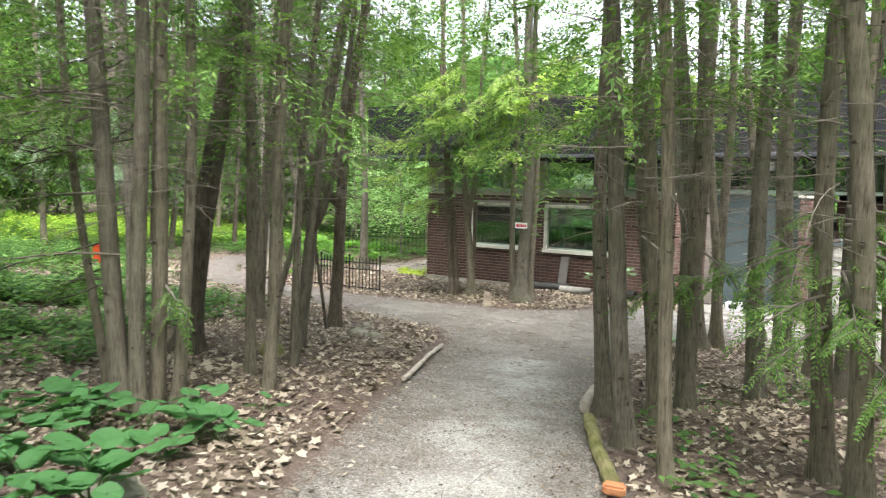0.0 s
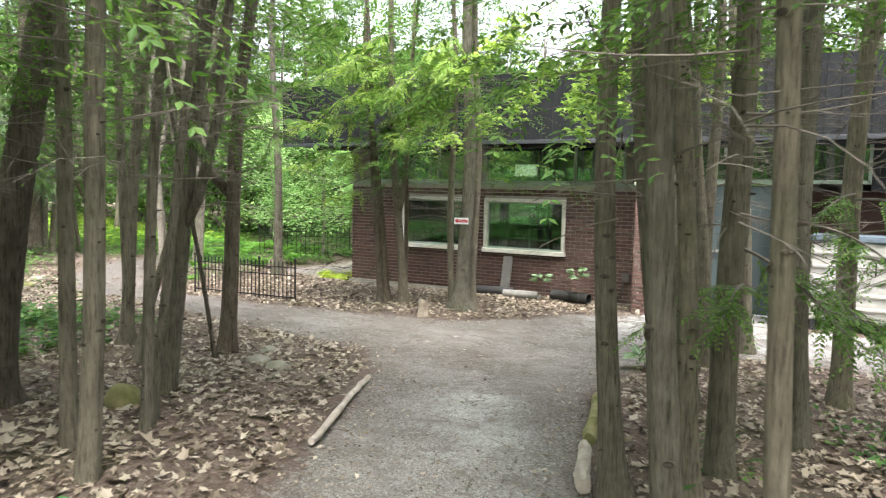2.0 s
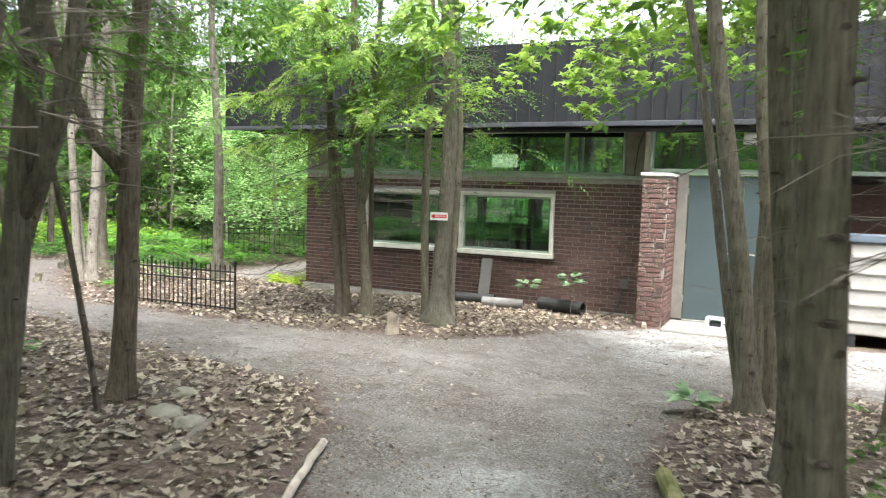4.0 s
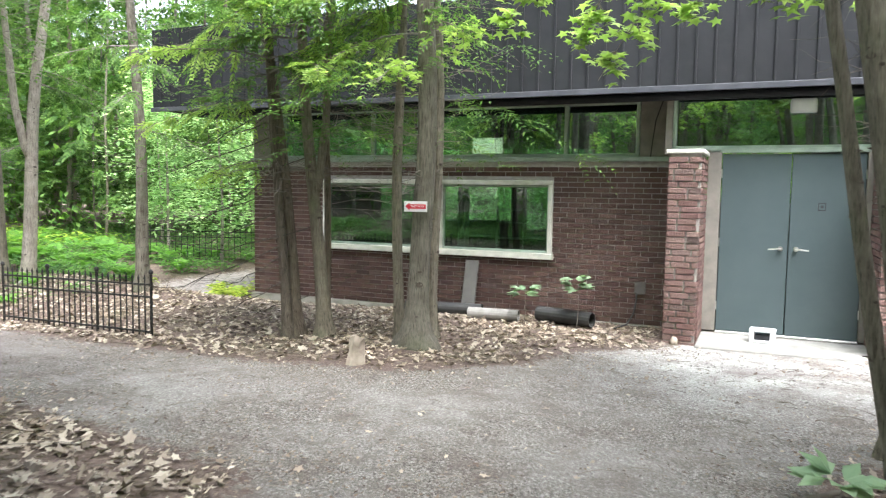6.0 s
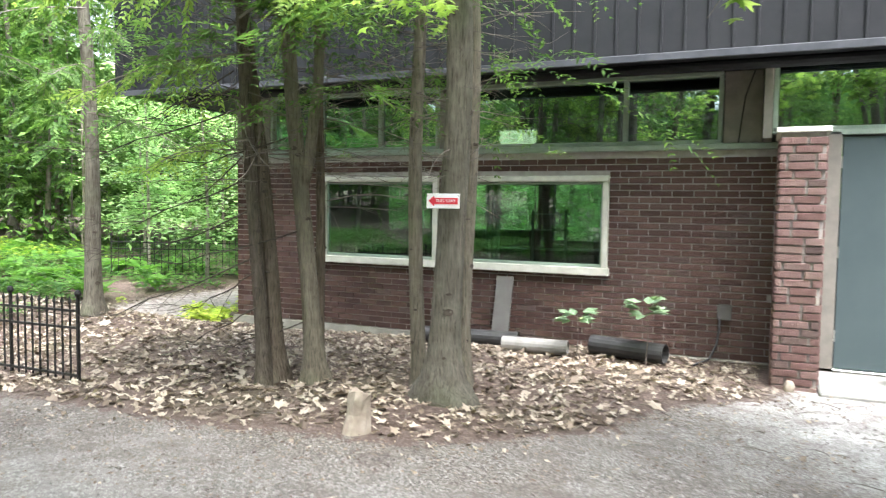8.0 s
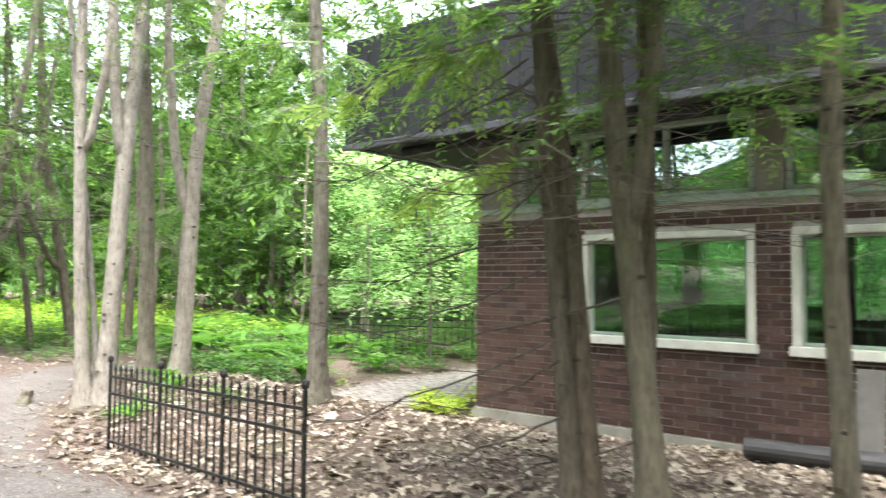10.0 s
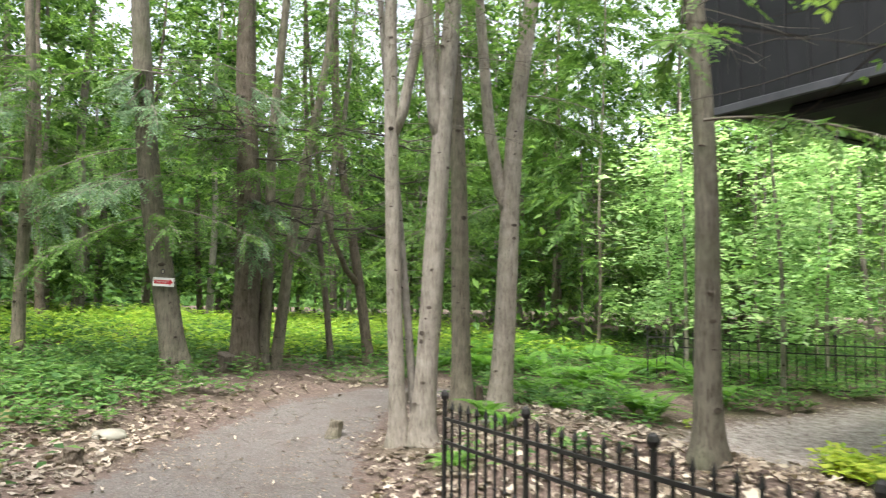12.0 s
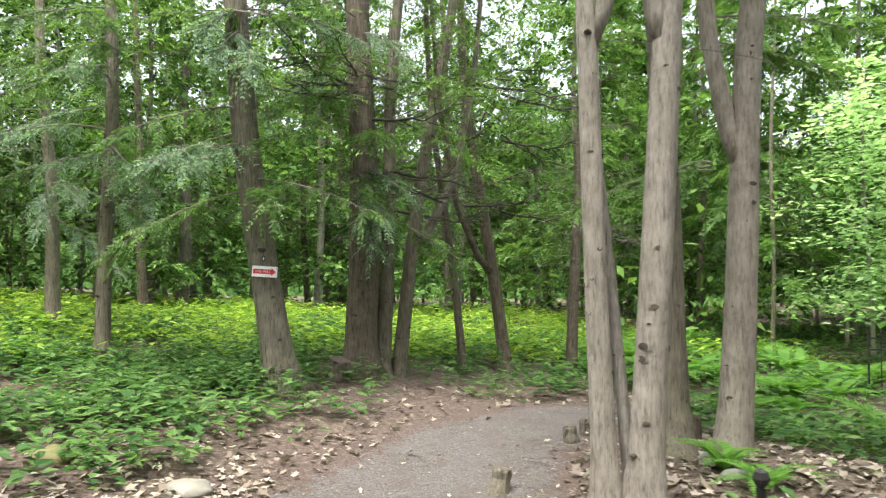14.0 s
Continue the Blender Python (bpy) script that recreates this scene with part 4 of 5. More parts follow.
        if k < len(bases):
            bases[k].matrix_world = m
        else:
            copy_thing(bases[k % len(bases)], m)


wood()


def understory():
    """Young maples with layered leaves, coloured pale for the backlight in the gap beside the building."""
    rng = random.Random(17)
    crowns = []
    for k in range(3):
        sh = Shape()
        for tier in range(13):
            z = 1.0 + tier * 0.27
            for _ in range(4):
                a = rng.uniform(0, 6.3)
                ln = rng.uniform(0.5, 1.5)
                for _ in range(34):
                    g = rng.uniform(0.15, 1)
                    p = Vector((math.cos(a) * ln * g + rng.gauss(0, 0.16), math.sin(a) * ln * g + rng.gauss(0, 0.16), z + rng.gauss(0, 0.07) - 0.2 * g))
                    sh.leaf(p, Vector((rng.uniform(-1, 1), rng.uniform(-1, 1), rng.uniform(-0.3, 0.05))), Vector((rng.uniform(-0.25, 0.25), rng.uniform(-0.25, 0.25), 1)), rng.uniform(0.09, 0.17), rng.uniform(0.06, 0.12))
        crowns.append(sh.done("crown", M_BACKLIT))
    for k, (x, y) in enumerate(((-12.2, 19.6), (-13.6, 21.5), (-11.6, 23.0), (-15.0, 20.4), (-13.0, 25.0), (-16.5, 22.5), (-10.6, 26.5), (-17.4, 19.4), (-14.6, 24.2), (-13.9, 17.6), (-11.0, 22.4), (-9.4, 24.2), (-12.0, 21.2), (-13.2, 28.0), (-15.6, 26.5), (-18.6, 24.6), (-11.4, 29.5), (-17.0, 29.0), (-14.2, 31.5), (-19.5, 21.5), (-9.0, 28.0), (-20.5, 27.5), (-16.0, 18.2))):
        tree(x, y, 0.04, rng.uniform(-0.04, 0.04), rng.uniform(-0.04, 0.04), M_BARK_PALE, "slim young maple with layered leaves coloured pale for backlight", crowns, None, 4.8, group="young maples in the gap")


understory()


def far_leaves():
    """Leaf masses deep in the wood, too many to count, thinning upward."""
    rng = random.Random(5)
    s = Shape()
    n = 0
    while n < 6200:
        a, d = rng.uniform(0, 2 * math.pi), rng.uniform(14, 46)
        x, y = -9 + d * math.cos(a), 9 + d * math.sin(a)
        if -14 < x < 9 and 12 < y < 23.5 or y < -14:
            continue
        if x > -6 and y > 18 and rng.random() < 0.72:
            continue
        if -25 < x < -15 and 4 < y < 17:
            continue
        if -19 < x < -6 and 13 < y < 40 and rng.random() < 0.95:
            continue
        n += 1
        z = ground_z(x, y) + 15 * rng.random() ** 1.05
        size = rng.uniform(0.5, 1.3)
        for _ in range(42):
            p = Vector((x + rng.gauss(0, size * 0.6), y + rng.gauss(0, size * 0.6), max(ground_z(x, y) + 0.1, z + rng.gauss(0, size * 0.35))))
            s.leaf(p, Vector((rng.uniform(-1, 1), rng.uniform(-1, 1), rng.uniform(-0.8, 0.3))), Vector((rng.uniform(-0.6, 0.6), rng.uniform(-0.6, 0.6), 1)), rng.uniform(0.14, 0.30), rng.uniform(0.08, 0.17))
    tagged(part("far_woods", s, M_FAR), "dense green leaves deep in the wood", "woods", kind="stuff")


far_leaves()


def backdrop():
    n = Nodes("wood_backdrop", 1.0, 0, 0)
    c = n.ramp(n.noise(0.35, None, 8, 0.8), (0.35, (0.02, 0.05, 0.015)), (0.5, (0.07, 0.15, 0.04)), (0.66, (0.16, 0.28, 0.08)))
    n.colour(c)
    s = Shape()
    for k in range(48):
        a, b = 2 * math.pi * k / 48, 2 * math.pi * (k + 1) / 48
        pa, pb = (-8 + 62 * math.cos(a), 8 + 62 * math.sin(a)), (-8 + 62 * math.cos(b), 8 + 62 * math.sin(b))
        h = 12 + 2.5 * math.sin(k * 1.7)
        h2 = 12 + 2.5 * math.sin(((k + 1) % 48) * 1.7)
        s.add([(*pa, -4), (*pb, -4), (*pb, h2), (*pa, h)], [(3, 2, 1, 0)])
    tagged(part("backdrop", s, n.m), "distant green edge of the wood", "backdrop", kind="structure")


backdrop()

# ---------------------------------------------------------------- fences
def fence(name, x0, y0, x1, y1, height, label, posts, gap=0.098):
    length = math.hypot(x1 - x0, y1 - y0)
    z0, z1 = ground_z(x0, y0), ground_z(x1, y1)
    f = thing(name, pose(x0, y0, z0, 0, 0, math.degrees(math.atan2(y1 - y0, x1 - x0))), label, "fence", "iron fences")
    rise = (z1 - z0) / length

    def bar(nm, x, w, lo, hi):
        s = Shape()
        z = rise * x
        s.box((x - w / 2, -w / 2, z + lo), (x + w / 2, w / 2, z + hi))
        return s, z

    n = round(length / gap)
    for k in range(n + 1):
        x = length * k / n
        if k % posts == 0 or k == n:
            s, z = bar("post", x, 0.02, -0.1, height)
            ball = Shape()
            ball.tube([(x, 0, z + height), (x, 0, z + height + 0.012), (x, 0, z + height + 0.03), (x, 0, z + height + 0.05), (x, 0, z + height + 0.06)], [0.008, 0.02, 0.026, 0.02, 0.006], 8)
            po = part("post", s, M_IRON, f)
            part("finial", ball, M_IRON, po)
        else:
            s, z = bar("picket", x, 0.011, 0.02, height - 0.05)
            h = z + height - 0.05
            tip = Shape()
            tip.tube([(x, 0, h), (x, 0, h + 0.01), (x, 0, h + 0.03), (x, 0, h + 0.055)], [0.006, 0.014, 0.009, 0.002], 6)
            for zz in (0.22, 0.42):
                s.tube([(x, 0, z + height * zz - 0.012), (x, 0, z + height * zz), (x, 0, z + height * zz + 0.012)], [0.006, 0.013, 0.006], 6)
            pk = part("picket", s, M_IRON, f)
            part("finial", tip, M_IRON, pk)
    for lo in (0.05, height - 0.24, height - 0.11):
        s = Shape()
        s.add([(0, -0.009, lo), (length, -0.009, lo + rise * length), (length, 0.009, lo + rise * length), (0, 0.009, lo), (0, -0.009, lo + 0.018), (length, -0.009, lo + 0.018 + rise * length), (length, 0.009, lo + 0.018 + rise * length), (0, 0.009, lo + 0.018)],
              [(3, 2, 1, 0), (4, 5, 6, 7), (0, 1, 5, 4), (1, 2, 6, 5), (2, 3, 7, 6), (3, 0, 4, 7)])
        part("rail", s, M_IRON, f)


fence("iron_fence", -8.98, 10.81, -11.52, 10.99, 0.655, "low black wrought iron fence panel in leaf litter", 9, 0.094)
fence("iron_fence", -15.6, 16.9, -13.9, 18.8, 0.78, "black iron fence at the edge of the wood", 20, 0.13)
fence("iron_fence", -13.9, 18.8, -11.6, 21.4, 0.78, "black iron fence at the edge of the wood", 20, 0.13)


# ---------------------------------------------------------------- signs
def lettering(text, size, material, parent, m):
    c = bpy.data.curves.new("lettering", "FONT")
    c.body, c.size, c.align_x, c.align_y, c.extrude = text, size, "CENTER", "CENTER", 0.0006
    tmp = bpy.data.objects.new("lettering", c)
    me = bpy.data.meshes.new_from_object(tmp)
    bpy.data.objects.remove(tmp)
    me.materials.clear()
    me.materials.append(material)
    ob = new("lettering", me)
    ob.parent = parent
    ob.matrix_local = m
    return ob


def way_sign(m, flip, label):
    s = thing("trail_sign", m, label, "sign", "trail signs")
    part("plate", bevelled((0.225, 0.005, 0.098), 0.002, 1, (0, 0, 0)), M_WHITE, s)
    k = -1 if flip else 1
    a = Shape()
    outline = [(-0.1, 0), (-0.06, 0.036), (-0.06, 0.021), (0.1, 0.021), (0.1, -0.021), (-0.06, -0.021), (-0.06, -0.036)]
    pts = [(k * x, -0.0032, z) for x, z in outline] + [(k * x, -0.0044, z) for x, z in outline]
    n = len(outline)
    a.add(pts, [tuple(range(n, 2 * n)), *[(i, (i + 1) % n, n + (i + 1) % n, n + i) for i in range(n)]])
    arrow = part("arrow", a, M_RED, s, "red arrow")
    lettering("THIS WAY", 0.030, M_WHITE, arrow, pose(0.018 * k, -0.0056, 0, 90, 0, 0))
    for x in (-0.105, 0.105):
        part("nail", Shape().tube([(x, -0.002, 0.035), (x, -0.005, 0.035)], [0.004, 0.003], 8), M_IRON, s)


way_sign(pose(-6.215, 11.355, 0.175, 0, 0, 10), False, "white trail sign with red arrow nailed on a cedar trunk")
way_sign(pose(-16.50, 10.272, 0.074, 0, 3, 80), True, "white trail sign with red arrow nailed on a leaning trunk")
blaze = thing("trail_marker", pose(-16.50, 10.260, 0.192, 0, 0, 80), "small dark trail marker nailed above the sign", "marker")
part("plate", bevelled((0.03, 0.006, 0.05), 0.002), M_FURN, blaze)
part("spot", Shape().box((-0.006, -0.0055, -0.012), (0.006, -0.0032, 0.012)), M_BLAZE, blaze)
tape = thing("marking_tape", pose(-4.645, 2.765, 0.30, 0, 0, 35), "torn orange marking tape hanging on a cedar stem", "tape")
part("band", bevelled((0.045, 0.006, 0.10), 0.002, 1, (0, 0, 0.02)), M_ORANGE, tape)
part("tail", bevelled((0.02, 0.005, 0.07), 0.002, 1, (0.022, 0.002, -0.02)), M_ORANGE, tape)


# ---------------------------------------------------------------- logs, stumps, stones
def log(name, p, q, r, material, label, seed, category="log"):
    rng = random.Random(seed)
    p, q = Vector(p), Vector(q)
    s = Shape()
    n = 12
    side = (q - p).cross(Vector((0, 0, 1))).normalized()
    pts = []
    for k in range(n + 1):
        c = p.lerp(q, k / n) + side * (0.008 * math.sin(k * 0.5 + seed) + rng.uniform(-0.004, 0.004))
        c.z = ground_z(c.x, c.y) + r * 0.55 + rng.uniform(-0.004, 0.004)
        pts.append(c)
    s.tube(pts, [r * rng.uniform(0.92, 1.06) * (0.9 if k in (0, n) else 1) for k in range(n + 1)], 10, True, 0, 0.12, rng)
    return tagged(part(name, s, material), label, category)


log("fallen_branch", (-3.80, 5.02, 0), (-4.62, 6.75, 0), 0.024, M_LOG_PALE, "bare pale log lying along the path edge", 1)
log("mossy_log", (-1.42, 3.84, 0), (-2.08, 5.02, 0), 0.045, M_MOSS, "rotting log with yellow green moss beside the path", 2)
log("rotten_log", (-2.22, 5.28, 0), (-2.46, 6.0, 0), 0.042, M_LOG_PALE, "short pale split log at the path edge", 3)
log("mossy_log", (-2.46, 6.14, 0), (-2.80, 7.35, 0), 0.045, M_MOSS, "split log half covered with moss beside gravel", 4)
log("fallen_branch", (-5.10, 6.0, 0), (-5.40, 6.68, 0), 0.028, M_TWIG, "short grey branch lying on dead leaves", 5)
log("fallen_branch", (-0.55, 3.7, 0), (0.15, 4.5, 0), 0.02, M_TWIG, "thin grey branch lying among cedar roots", 6)
log("fallen_branch", (-3.05, 8.9, 0), (-2.75, 9.2, 0), 0.016, M_TWIG, "thin grey branch lying on gravel", 7)
clod = bevelled((0.12, 0.08, 0.055), 0.012, 2)
tagged(part("loose_brick", clod, M_ROCKBRICK), "single orange brick at the end of a log", "brick").matrix_world = pose(-1.36, 3.74, ground_z(-1.36, 3.74) + 0.03, 4, 3, 20)


def lump(name, x, y, size, material, label, category, seed, sink=0.35):
    """A weathered stone: a rounded, uneven lump half sunk in the ground."""
    bm = bmesh.new()
    bmesh.ops.create_icosphere(bm, subdivisions=3, radius=1.0)
    for v in bm.verts:
        d = v.co.normalized()
        v.co = d * (1 + 0.22 * noise.noise(d * 1.6 + Vector((seed, 0, 0))) + 0.07 * noise.noise(d * 5 + Vector((0, seed, 0))))
        v.co = Vector((v.co.x * size[0], v.co.y * size[1], v.co.z * size[2]))
    s = Shape().add([v.co for v in bm.verts], [[v.index for v in f.verts] for f in bm.faces])
    bm.free()
    ob = part(name, s, material, smooth=True)
    ob.matrix_world = pose(x, y, ground_z(x, y) + size[2] * (1 - 2 * sink) * 0.5, 0, 0, seed * 40)
    return tagged(ob, label, category)


lump("stone", -5.76, 6.62, (0.12, 0.10, 0.06), M_STONE, "rounded grey stone among dead leaves", "stone", 1)
lump("stone", -5.46, 6.55, (0.10, 0.09, 0.06), M_STONE, "small grey stone among dead leaves", "stone", 2)
lump("stone", -6.02, 7.05, (0.11, 0.09, 0.055), M_STONE, "mossy stone at the path edge", "stone", 3)
lump("stone", -5.36, 4.92, (0.13, 0.12, 0.12), M_MOSS, "moss covered stone between cedar stems", "stone", 4)
lump("stone", -3.18, 1.98, (0.20, 0.13, 0.09), M_STONE, "pale lichen stone under broad leaves", "stone", 5)
lump("stone", -13.22, 12.42, (0.12, 0.1, 0.05), M_CONCRETE, "pale flat stone beside a fern", "stone", 6)
lump("stone", -12.95, 12.30, (0.09, 0.08, 0.04), M_CONCRETE, "small pale stone beside a fern", "stone", 7)
lump("stone", -4.05, 13.42, (0.045, 0.04, 0.06), M_LOG, "small upright pale stone at the pillar foot", "stone", 8)
for k, (x, y) in enumerate(((-14.6, 8.8), (-13.95, 9.5), (-12.9, 8.7), (-15.4, 9.6), (-16.3, 9.5))):
    lump("mossy_stone", x, y, (0.14 - 0.01 * k, 0.11, 0.06), M_STONE if k % 2 else M_MOSS, "low mossy stone in the undergrowth", "stone", 9 + k)


def stump(x, y, r, h, lean, label, seed, material=None):
    rng = random.Random(seed)
    s = Shape()
    pts = [(lean * z, 0.3 * lean * z, z) for z in (-0.08, 0.0, h * 0.4, h * 0.8, h)]
    s.tube(pts, [r * 1.35, r * 1.2, r, r * 0.97, r * 0.94], 11, True, 0, 0.16, rng)
    top = [len(s.v) - 11 + j for j in range(11)]
    for j in top:
        x0, y0, z0 = s.v[j]
        s.v[j] = (x0, y0, z0 + rng.uniform(-0.3, 0.25) * h * 0.5)
    ob = part("tree_stump", s, material or M_LOG, smooth=False)
    ob.matrix_world = pose(x, y, ground_z(x, y), 0, 0, seed * 50)
    tagged(ob, label, "stump")


stump(-6.40, 10.58, 0.072, 0.22, 0.1, "short split pale stump in leaf litter", 1)
stump(-13.60, 11.17, 0.055, 0.10, 0.25, "small cut stump beside the path", 2, M_BARK)
stump(-14.24, 12.06, 0.05, 0.10, 0.1, "small cut stump beside the path", 4, M_BARK)
stump(-14.36, 12.26, 0.04, 0.10, 0.1, "small cut stump beside the path", 5, M_BARK)
stump(-13.62, 12.62, 0.035, 0.18, 0.0, "small dark stump beside a fern", 6, M_BARK_RED)
stump(-13.1, 9.2, 0.06, 0.09, 0.1, "low rotten stump in dead leaves", 7, M_BARK_RED)
stump(-16.98, 11.08, 0.11, 0.22, 0.2, "broken rotten stub leaning on a big cedar", 8, M_BARK_RED)


# ---------------------------------------------------------------- along the brick wall
def pipe(x0, x1, y0, y1, r, material, label):
    z = max(ground_z(x0, y0), ground_z(x1, y1)) + r
    p = thing("drain_pipe", pose(0, 0, 0), label, "pipe", "pipes along the wall")
    s = Shape()
    n, sides = 28, 16
    a, b = Vector((x0, y0, z)), Vector((x1, y1, z))
    pts = [a.lerp(b, k / n) for k in range(n + 1)]
    s.tube(pts, [r * (1.0 if k % 2 else 0.994) for k in range(n + 1)], sides, False)
    s.tube(pts[::-1], [r * 0.88] * (n + 1), sides, False)
    for e in (0, n):
        d = (b - a).normalized() * (0.001 if e else -0.001)
        q = pts[e] + d
        side = (b - a).cross(Vector((0, 0, 1))).normalized()
        ring = []
        for j in range(sides):
            w = 2 * math.pi * j / sides
            o = side * math.cos(w) + Vector((0, 0, 1)) * math.sin(w)
            ring += [q + o * r, q + o * r * 0.88]
        s.add(ring, [(2 * j, 2 * ((j + 1) % sides), 2 * ((j + 1) % sides) + 1, 2 * j + 1) for j in range(sides)])
    part("pipe_wall", s, material, p, smooth=False)


pipe(-7.75, -6.66, 14.26, 14.38, 0.085, M_PIPE, "black corrugated plastic drain pipe lying by the wall")
pipe(-6.72, -6.05, 14.04, 14.1, 0.078, M_PIPE_GREY, "grey dusty plastic pipe lying by the wall")
pipe(-5.86, -5.11, 14.36, 14.16, 0.098, M_PIPE, "black plastic pipe with open end by the wall")
plank = thing("leaning_board", pose(-6.93, 14.5, ground_z(-6.93, 14.5)), "narrow grey board leaning on the brick wall", "board")
part("board", bevelled((0.2, 0.03, 0.78), 0.005, 1, (0, 0, 0.37)), M_BOARD, plank).matrix_local = pose(0, 0, 0, -14, 0, 0)
hose = thing("ground_cable", pose(0, 0, 0), "dark cable bending from the wall to the ground", "cable")
hs = Shape()
hs.tube([(-4.66, 14.70, -0.85), (-4.66, 14.69, -1.05), (-4.68, 14.62, -1.2), (-4.74, 14.5, -1.33), (-4.86, 14.3, ground_z(-4.86, 14.3))], [0.012] * 5, 8)
part("cable_run", hs, M_PIPE, hose, smooth=True)
part("junction_box", bevelled((0.14, 0.05, 0.16), 0.01, 2, (-4.62, 14.71, -0.88)), M_BOARD, hose, "dark weathered junction box")
wire = Shape()
wire.tube([(-4.42, 14.70, 1.5), (-4.50, 14.69, 1.25), (-4.53, 14.69, 1.0), (-4.55, 14.69, 0.8)], [0.007] * 4, 6)
tagged(part("wall_cable", wire, M_PIPE), "thin black cable stapled to the grey post", "cable")


# ---------------------------------------------------------------- small plants
def sapling(x, y, h, label, seed, n=6):
    rng = random.Random(seed)
    p = thing("sapling", pose(x, y, ground_z(x, y)), label, "plant", "saplings by the wall")
    st = Shape()
    st.tube([(0, 0, -0.05), (0.02, 0, h * 0.5), (0.0, 0.02, h)], [0.006, 0.005, 0.003], 6)
    stem = part("stem", st, M_TWIG, p)
    for k in range(n):
        a = k * 2.4 + seed
        s = Shape()
        d = Vector((math.cos(a), math.sin(a) * 0.6 - 0.35, 0.1))
        base = Vector((0, 0, h * (0.85 + 0.05 * k)))
        for j in range(5):
            e = d.normalized() * 0.12 + Vector((rng.uniform(-0.09, 0.09), rng.uniform(-0.09, 0.09), rng.uniform(-0.03, 0.03)))
            s.leaf(base + d * 0.06, e, Vector((0, -0.3, 1)), 0.17, 0.085)
        part("leaf", s, M_PALE, stem)


sapling(-5.93, 13.95, 0.42, "young leafy sapling growing before the brick wall", 1)
sapling(-5.28, 14.05, 0.52, "young leafy sapling growing before the brick wall", 2, 8)
sapling(-2.85, 9.0, 0.12, "small leafy seedling at a cedar foot", 5, 5)


def frond(length, rng):
    """One arching fern frond with narrowing side leaves."""
    s = Shape()
    n = 20
    pts = []
    for k in range(n + 1):
        f = k / n
        pts.append(Vector((length * (0.35 * f + 0.55 * f * f), 0.0, length * (0.95 * f - 0.62 * f * f))))
    s.tube(pts, [0.005 * (1 - 0.8 * k / n) for k in range(n + 1)], 4, False)
    for k in range(2, n + 1):
        w = length * 0.26 * math.sin(math.pi * min(1, (k / n) ** 0.75)) + 0.01
        d = (pts[k] - pts[k - 1]).normalized()
        for sg in (-1, 1):
            s.leaf(pts[k], Vector((0, sg, 0)) + d * 0.45, Vector((-d.z, 0, d.x)), w * rng.uniform(0.85, 1.1), 0.034, 0.1)
    return s.done("frond", M_FERN)


FRONDS = [frond(0.62, random.Random(k)) for k in range(3)]


def fern(x, y, size, seed):
    rng = random.Random(seed)
    p = thing("fern", pose(x, y, ground_z(x, y)), "bright green fern with arching fronds", "fern", "ferns at the wood edge")
    n = rng.randint(7, 9)
    for k in range(n):
        ob = new("frond", FRONDS[k % 3])
        ob.parent = p
        sc = size * rng.uniform(0.75, 1.1)
        ob.matrix_local = pose(0, 0, 0, 0, 0, 360 * k / n + rng.uniform(-14, 14)) @ pose(0, 0, 0, 0, rng.uniform(-12, 14), 0) @ Matrix.Scale(sc, 4)


fern(-13.06, 12.32, 0.58, 1)
fern(-12.70, 12.25, 0.5, 2)
fern(-13.80, 13.75, 0.8, 4)
fern(-12.15, 11.45, 0.5, 3)
rng = random.Random(8)
k = 0
while k < 46:
    x, y = rng.uniform(-20.5, -12.6), rng.uniform(13.9, 18.6)
    if trodden(x, y) > 0 or x > -13.3 or math.hypot(x + 14.3, y - 13.5) < 0.6:
        continue
    fern(x, y, rng.uniform(0.8, 1.3), 20 + k)
    k += 1


def herbs(name, label, material, seed, count, zone, size, height, leaves=7):
    """Low plants over a stretch of ground: short stems with a spread of pointed leaves."""
    rng = random.Random(seed)
    s = Shape()
    made = 0
    tries = 0
    while made < count and tries < count * 12:
        tries += 1
        x, y, want = zone(rng)
        if rng.random() > want or trodden(x, y) > 0.3:
            continue
        made += 1
        z = ground_z(x, y)
        h = height * rng.uniform(0.35, 1.25)
        for k in range(leaves):
            a = rng.uniform(0, 2 * math.pi)
            lv = rng.uniform(0.3, 1.0)
            p = Vector((x + rng.gauss(0, 0.05), y + rng.gauss(0, 0.05), z + h * lv))
            d = Vector((math.cos(a), math.sin(a), rng.uniform(-0.35, 0.35)))
            s.leaf(p + d * 0.02, d, Vector((rng.uniform(-0.3, 0.3), rng.uniform(-0.3, 0.3), 1)), size * rng.uniform(0.6, 1.25), size * 0.55 * rng.uniform(0.7, 1.2))
    return tagged(part(name, s, material), label, "undergrowth", kind="stuff")


def patchy(x, y, sc=0.8, bias=0.5):
    return min(1, max(0, bias + 1.6 * noise.noise((x * sc, y * sc, 7.3))))


def west_zone(r):
    x, y = r.uniform(-23, -11.5), r.uniform(4.0, 13.5)
    edge = min(1.0, max(0.0, (0.35 - trodden(x, y)) * 3)) * min(1, 0.15 + 0.6 * max(0, abs(y - 10.2 - 0.55 * max(0, -x - 13)) - 1.0)) * min(1, max(0.12, (-13.2 - x) / 2.2))
    return x, y, edge * patchy(x, y, 0.9, 0.75)


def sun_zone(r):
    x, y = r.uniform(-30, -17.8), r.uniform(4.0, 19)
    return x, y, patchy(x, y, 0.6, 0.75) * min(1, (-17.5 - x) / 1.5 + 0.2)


def north_zone(r):
    x, y = r.uniform(-23, -9.0), r.uniform(12.6, 30)
    return x, y, patchy(x, y, 1.1, -2.0 if x > -13.2 and y < 18.5 else 0.8)


